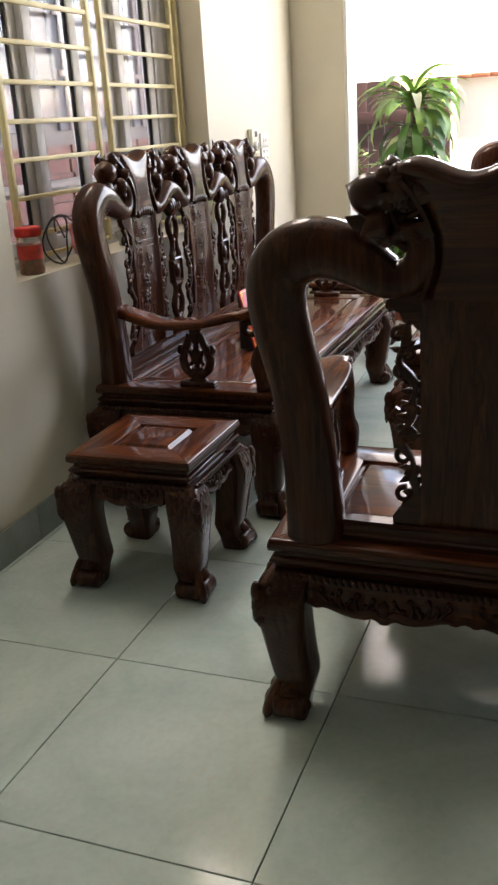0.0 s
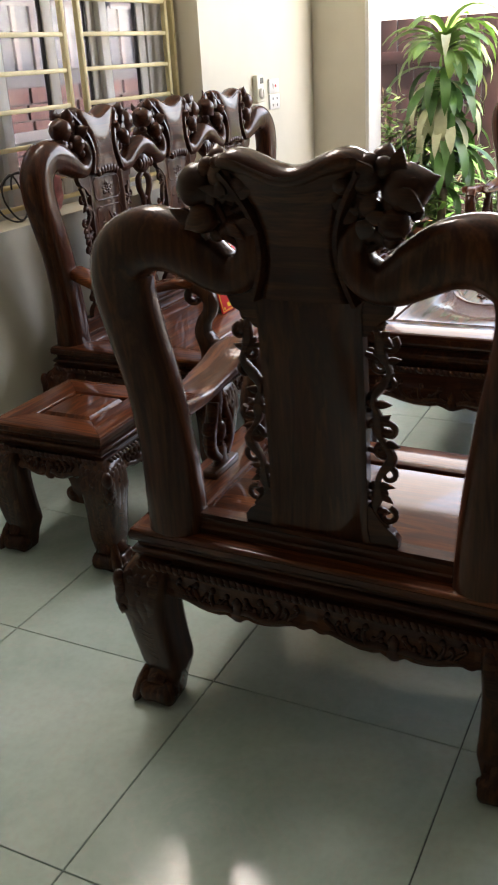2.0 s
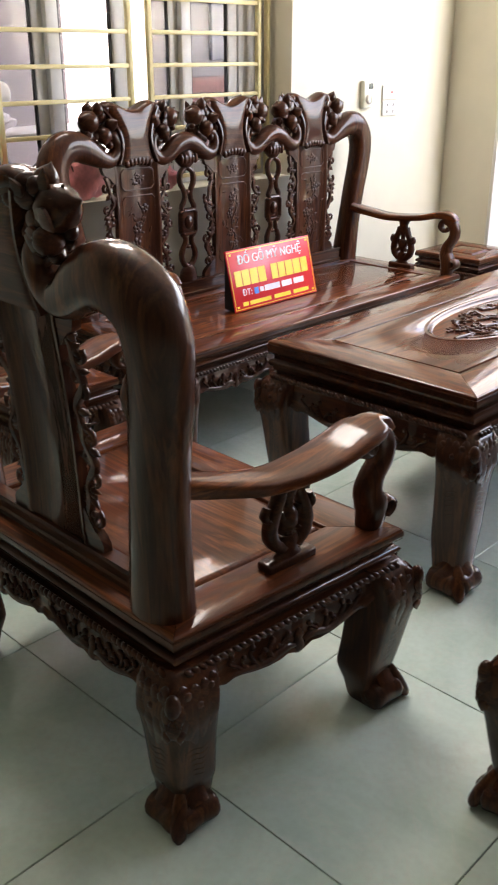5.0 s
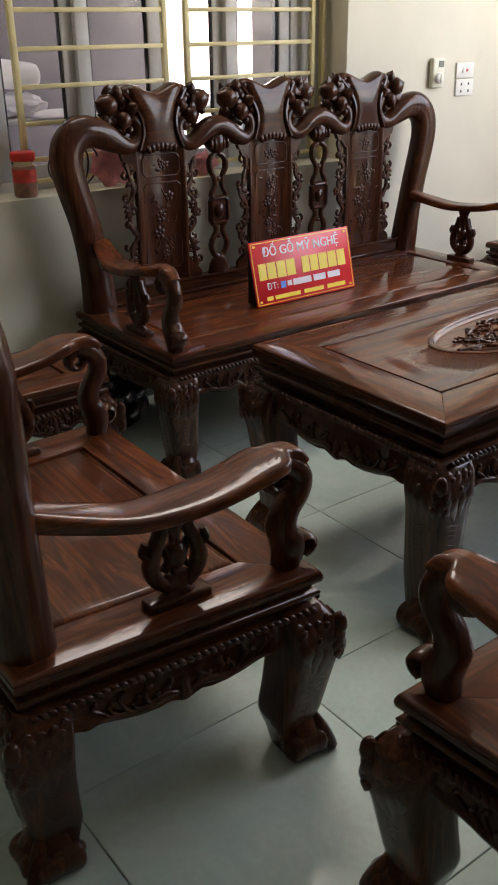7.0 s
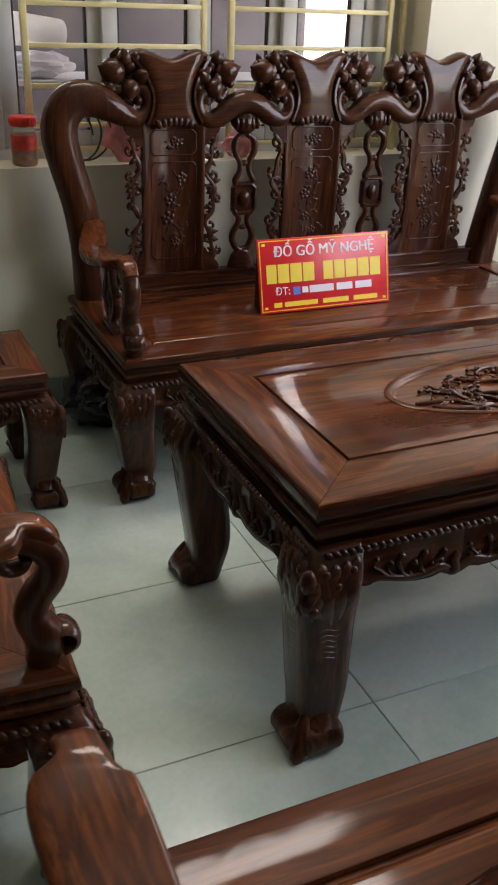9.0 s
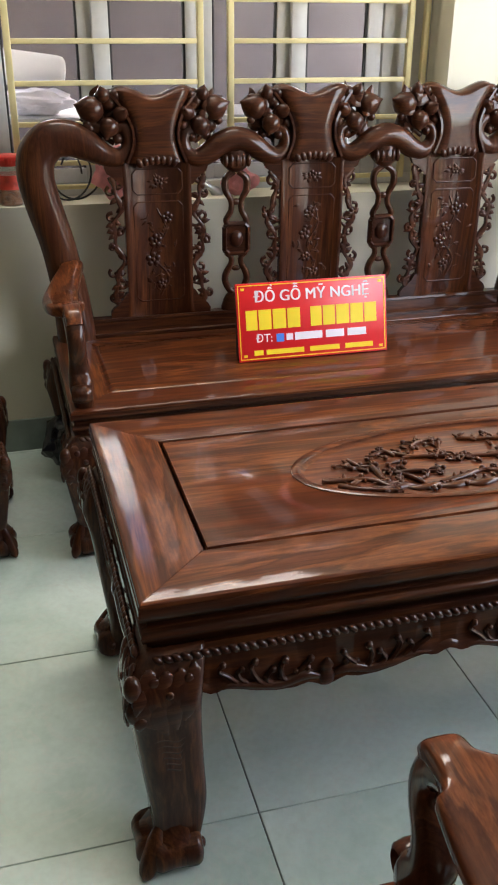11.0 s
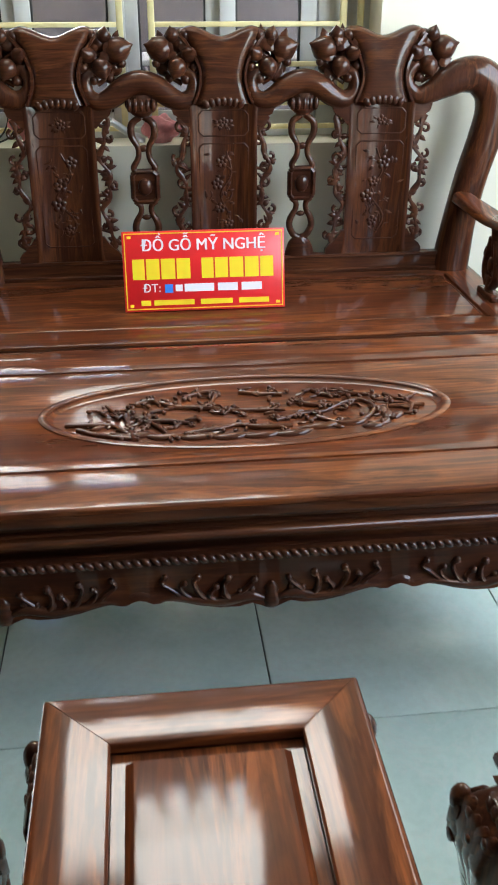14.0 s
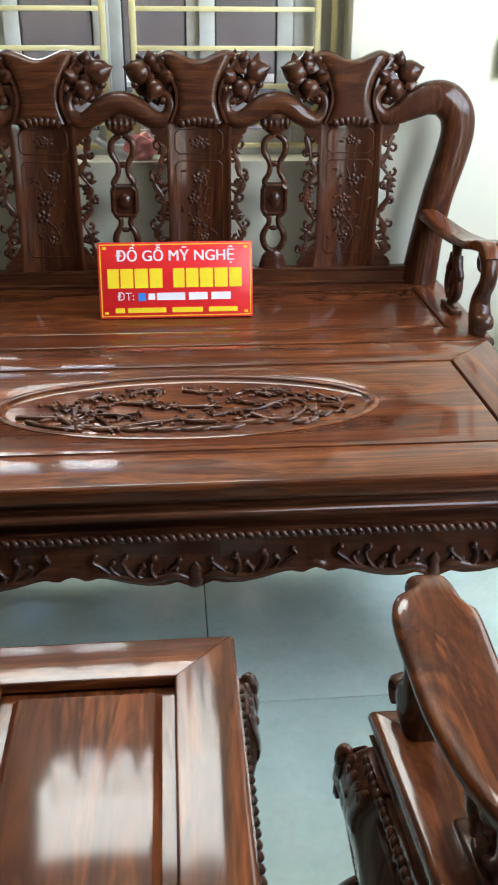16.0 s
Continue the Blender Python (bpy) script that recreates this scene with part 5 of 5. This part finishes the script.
def far_house():
    ob = empty("house", pose(4.95, 5.0, 0), "blue-grey neighbouring house with barred windows", "house")
    part("wall", box(0, 8.0, 0, 0.30, -0.02, 4.6), paint("blue_grey_plaster", (0.055, 0.050, 0.054), (0.04, 0.036, 0.039)), ob, smooth=0)
    blue = plain("pale_blue_shutter", (0.036, 0.046, 0.066), 0.5)
    for k in range(4):
        x = 0.5 + 1.75 * k
        w = part("window", box(x, x + 1.2, -0.05, -0.002, 1.35, 3.2, 0.01), blue, ob, "pale blue barred window")
        for i in range(4):
            part("bar", box(x + 0.17 + 0.27 * i, x + 0.23 + 0.27 * i, -0.08, -0.051, 1.36, 3.19), passage_wall, w, smooth=0)
        for z in (1.9, 2.5):
            part("bar", box(x + 0.01, x + 1.19, -0.10, -0.081, z, z + 0.06), passage_wall, w, smooth=0)
    for k in range(10):
        for r in range(8):
            part("brick", box(0.02 + 0.8 * k + 0.06 * (r % 2), 0.76 + 0.8 * k + 0.06 * (r % 2), -0.03, -0.002, 0.02 + 0.15 * r, 0.155 + 0.15 * r), brick_red, ob, smooth=0)
brick_red = plain("brick_red", (0.095, 0.042, 0.036), 0.8, vary=0.35, scale=25)

far_house()

def bright_patch_and_shelf():
    # white tub shape put in for a sunlit bright patch
    ob = empty("tub", pose(1.095, 1.60, 1.262, 0, -84, 6), "white tub shape standing in for a sunlit patch outside the window", "tub")
    bm = bmesh.new()
    tube(bm, [(0, 0, 0.0, 0.038), (0, 0, 0.006, 0.046), (0, 0, 0.024, 0.050), (0, 0, 0.186, 0.055), (0, 0, 0.190, 0.060), (0, 0, 0.204, 0.060)], 24, 1, (0, 1, 0))
    part("body", bm, plain("bright_white_plastic", (0.85, 0.85, 0.83), 0.4, vary=0.02), ob)
    ob = empty("shelf", pose(1.38, 1.74, 1.100), "dark steel shelf outside the window", "shelf")
    part("board", box(-0.75, 0.95, -0.24, 0.14, 0, 0.018, 0.002), alu, ob)
    for x in (-0.7, 0.1, 0.9):
        part("upright", box(x - 0.015, x + 0.015, -0.12, -0.09, -1.12, -0.001), alu, ob)
        part("upright", box(x - 0.015, x + 0.015, 0.09, 0.12, -1.12, -0.001), alu, ob)
bright_patch_and_shelf()
crumpled_bag(pose(0.99, 1.60, 1.119), (0.125, 0.060, 0.044), white_film, "crumpled white plastic bag on the shelf outside the window", 14)

# ---- the yard beyond the doorway ----
yard_mat = plain("pale_yard_paving", (0.50, 0.48, 0.45), 0.8, vary=0.2, scale=4)
tagged(part("ground", box(X1 + 0.2, 60, -40, 40, -0.2, -0.02), yard_mat, smooth=0), "pale paved yard outside the doorway", "ground", kind="structure")
tagged(part("ground_back", box(-30, X1 + 0.2, Y1 + 0.24, 40, -0.2, -0.02), yard_mat, smooth=0), "pale paved ground behind the house", "ground", kind="structure")
white_wall = paint("white_yard_wall", (0.82, 0.82, 0.80), (0.76, 0.76, 0.74))
tagged(part("yard_wall", box(6.2, 6.4, -14.0, 0.61, -0.02, 1.55), white_wall, smooth=0), "bright white low wall across the yard", "wall", kind="structure")
# bright backdrop of the gap; unseen height and left end added for table reflections
tagged(part("back_yard_wall", box(-10.0, 16.0, 9.0, 9.2, -0.02, 6.0), white_wall, smooth=0), "white wall behind the neighbouring houses, enlarged unseen as a reflector", "wall", kind="structure")
def coping():
    ob = empty("coping", pose(6.3, 0, 1.55), "ragged dark tile coping on the yard wall", "coping", kind="structure")
    rnd = random.Random(5)
    y = 0.60
    while y > -6:
        w = rnd.uniform(0.06, 0.16)
        part("coping_tile", box(-0.16, 0.14, y - w + 0.004, y, 0.0, rnd.uniform(0.018, 0.034), 0.003), clay, ob)
        y -= w
def gate():
    ob = empty("gate", pose(6.0, 1.245, 0), "dark red-brown boarded gate behind the plants", "gate", kind="structure")
    mat = plain("red_brown_boards", (0.026, 0.007, 0.006), 0.6, vary=0.3, scale=9)
    for k in range(12):
        part("board", box(-0.02, 0.02, -0.62 + 0.135 * k, -0.62 + 0.135 * k + 0.128, 0.03, 1.57, 0.004), mat, ob)
    for z in (0.25, 1.25):
        part("rail", box(-0.045, -0.021, -0.62, 0.99, z, z + 0.09, 0.004), mat, ob)
gate()

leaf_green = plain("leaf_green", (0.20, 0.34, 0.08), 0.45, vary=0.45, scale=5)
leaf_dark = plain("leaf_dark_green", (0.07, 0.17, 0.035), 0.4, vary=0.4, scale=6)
leaf_pale = plain("leaf_pale_dry", (0.42, 0.44, 0.24), 0.55, vary=0.3, scale=6)
bark = plain("plant_stem", (0.18, 0.13, 0.08), 0.8, vary=0.3, scale=20)
clay = plain("terracotta_pot", (0.35, 0.13, 0.07), 0.75, vary=0.2, scale=8)

coping()

def strap_leaf(bm, base, yaw, rise, length, width, droop):
    """A long strap leaf that arches and hangs."""
    left, right, mid = [], [], []
    n = 8
    p, pitch = Vector(base), rise
    side = Vector((-math.sin(yaw), math.cos(yaw), 0))
    for i in range(n + 1):
        f = i / n
        w = width * (0.35 + 1.3 * f) * (1 - f ** 3) if f < 1 else 0.0
        w = max(w, 0.0006)
        left.append(bm.verts.new(p + side * w)); right.append(bm.verts.new(p - side * w)); mid.append(bm.verts.new(p - Vector((0, 0, 0.3 * w))))
        p = p + Vector((math.cos(yaw) * math.cos(pitch), math.sin(yaw) * math.cos(pitch), math.sin(pitch))) * (length / n)
        pitch -= droop / n
    for i in range(n):
        bm.faces.new((left[i], mid[i], mid[i + 1], left[i + 1]))
        bm.faces.new((mid[i], right[i], right[i + 1], mid[i + 1]))

def pot(ob, r, h):
    bm = bmesh.new()
    tube(bm, [(0, 0, -0.019, r * 0.7), (0, 0, h * 0.85, r), (0, 0, h * 0.86, r * 1.08), (0, 0, h, r * 1.08), (0, 0, h, r * 0.9), (0, 0, h * 0.9, r * 0.88)], 24, 1, (0, 1, 0))
    part("pot", bm, clay, ob)

def dracaena(x, y, top, seed, label):
    rnd = random.Random(seed)
    ob = empty("potted_plant", pose(x, y, 0), label, "plant", "potted plants in the yard")
    pot(ob, 0.17, 0.30)
    bm = bmesh.new()
    tube(bm, [(0, 0, 0.26, 0.028), (0.02, -0.01, 0.7, 0.026), (0.0, 0.0, top, 0.022)], 10, 5, (0, 1, 0))
    part("trunk", bm, bark, ob)
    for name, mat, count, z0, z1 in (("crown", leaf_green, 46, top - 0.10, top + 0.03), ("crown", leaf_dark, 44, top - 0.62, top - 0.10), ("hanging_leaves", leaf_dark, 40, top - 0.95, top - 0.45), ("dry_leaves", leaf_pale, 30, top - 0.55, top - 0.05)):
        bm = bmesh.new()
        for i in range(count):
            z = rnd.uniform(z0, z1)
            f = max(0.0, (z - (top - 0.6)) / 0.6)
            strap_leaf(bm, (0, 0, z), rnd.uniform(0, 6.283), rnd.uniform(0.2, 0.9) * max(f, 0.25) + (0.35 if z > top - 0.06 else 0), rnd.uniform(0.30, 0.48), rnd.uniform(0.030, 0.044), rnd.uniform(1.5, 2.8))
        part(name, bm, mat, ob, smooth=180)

def shrub(x, y, height, spread, seed, mat, label):
    rnd = random.Random(seed)
    ob = empty("potted_plant", pose(x, y, 0), label, "plant", "potted plants in the yard")
    pot(ob, 0.13, 0.22)
    bm, lv = bmesh.new(), bmesh.new()
    for i in range(11):
        th, k = rnd.uniform(0, 6.283), rnd.uniform(0.3, 1.0)
        tip = Vector((spread * k * math.cos(th), spread * k * math.sin(th), height * rnd.uniform(0.55, 1.0)))
        rows = [(0, 0, 0.19, 0.008), (tip.x * 0.35, tip.y * 0.35, 0.19 + (tip.z - 0.19) * 0.55, 0.006), (*tip, 0.003)]
        tube(bm, rows, 5, 3, (0, 1, 0.1))
        for j in range(44):
            f = rnd.uniform(0.3, 1.0)
            c = Vector((0, 0, 0.19)).lerp(tip, f) + Vector((rnd.gauss(0, 0.05), rnd.gauss(0, 0.05), rnd.gauss(0, 0.04)))
            strap_leaf(lv, c, rnd.uniform(0, 6.283), rnd.uniform(-0.3, 0.7), rnd.uniform(0.06, 0.11), rnd.uniform(0.014, 0.024), rnd.uniform(0.3, 1.0))
    part("stems", bm, bark, ob)
    part("crown", lv, mat, ob, smooth=180)

dracaena(4.36, 0.62, 1.40, 5, "tall potted dracaena with drooping strap leaves")
dracaena(4.75, -0.25, 0.95, 9, "shorter potted dracaena with drooping green leaves")
shrub(4.55, 0.98, 1.15, 0.26, 2, leaf_green, "bushy potted shrub with small bright leaves")
shrub(4.25, 0.98, 0.62, 0.24, 6, leaf_green, "low potted shrub with bright green leaves")
shrub(4.85, 0.20, 0.85, 0.30, 7, leaf_dark, "potted shrub with dark green leaves")
shrub(4.30, 0.80, 0.95, 0.24, 21, leaf_green, "bushy potted shrub with small bright leaves")
shrub(4.45, 0.20, 0.72, 0.30, 22, leaf_green, "low potted shrub with bright green leaves")
shrub(4.9, 0.75, 0.70, 0.36, 23, leaf_dark, "potted shrub with dark green leaves")
shrub(4.6, -0.75, 0.80, 0.30, 12, leaf_dark, "potted shrub with dark green leaves")

# ---- floor tiles, piece by piece ----
def floor_tiles():
    def tile_mesh(hx, hy):
        bm = bmesh.new()
        rect_loft(bm, hx - 0.0016, hy - 0.0016, [(0.0, -0.006), (0.0, -0.0008), (-0.0010, 0.0)])
        bmesh.ops.recalc_face_normals(bm, faces=bm.faces)
        me = bpy.data.meshes.new("tile")
        bm.to_mesh(me)
        bm.free()
        me.materials.append(tile_mat)
        return me
    rnd = random.Random(2)
    whole, east, north = tile_mesh(0.3, 0.3), tile_mesh(0.15, 0.3), tile_mesh(0.3, (Y1 - 1.2) / 2)
    for i in range(-12, 6):
        for j in range(-14, 2):
            ob = new("tile", whole)
            ob.parent = floor
            ob.matrix_basis = pose(0.3 + 0.6 * i, 0.3 + 0.6 * j, 0, 0, 0, 90 * rnd.randrange(4))
    # cut tiles along the window wall and in the doorway
    for i in range(-12, 6):
        ob = new("tile", north)
        ob.parent = floor
        ob.matrix_basis = pose(0.3 + 0.6 * i, 0.6 + Y1 / 2, 0)
    for j in range(-5, 2):
        ob = new("tile", east)
        ob.parent = floor
        ob.matrix_basis = pose(3.75, 0.3 + 0.6 * j, 0)
floor_tiles()
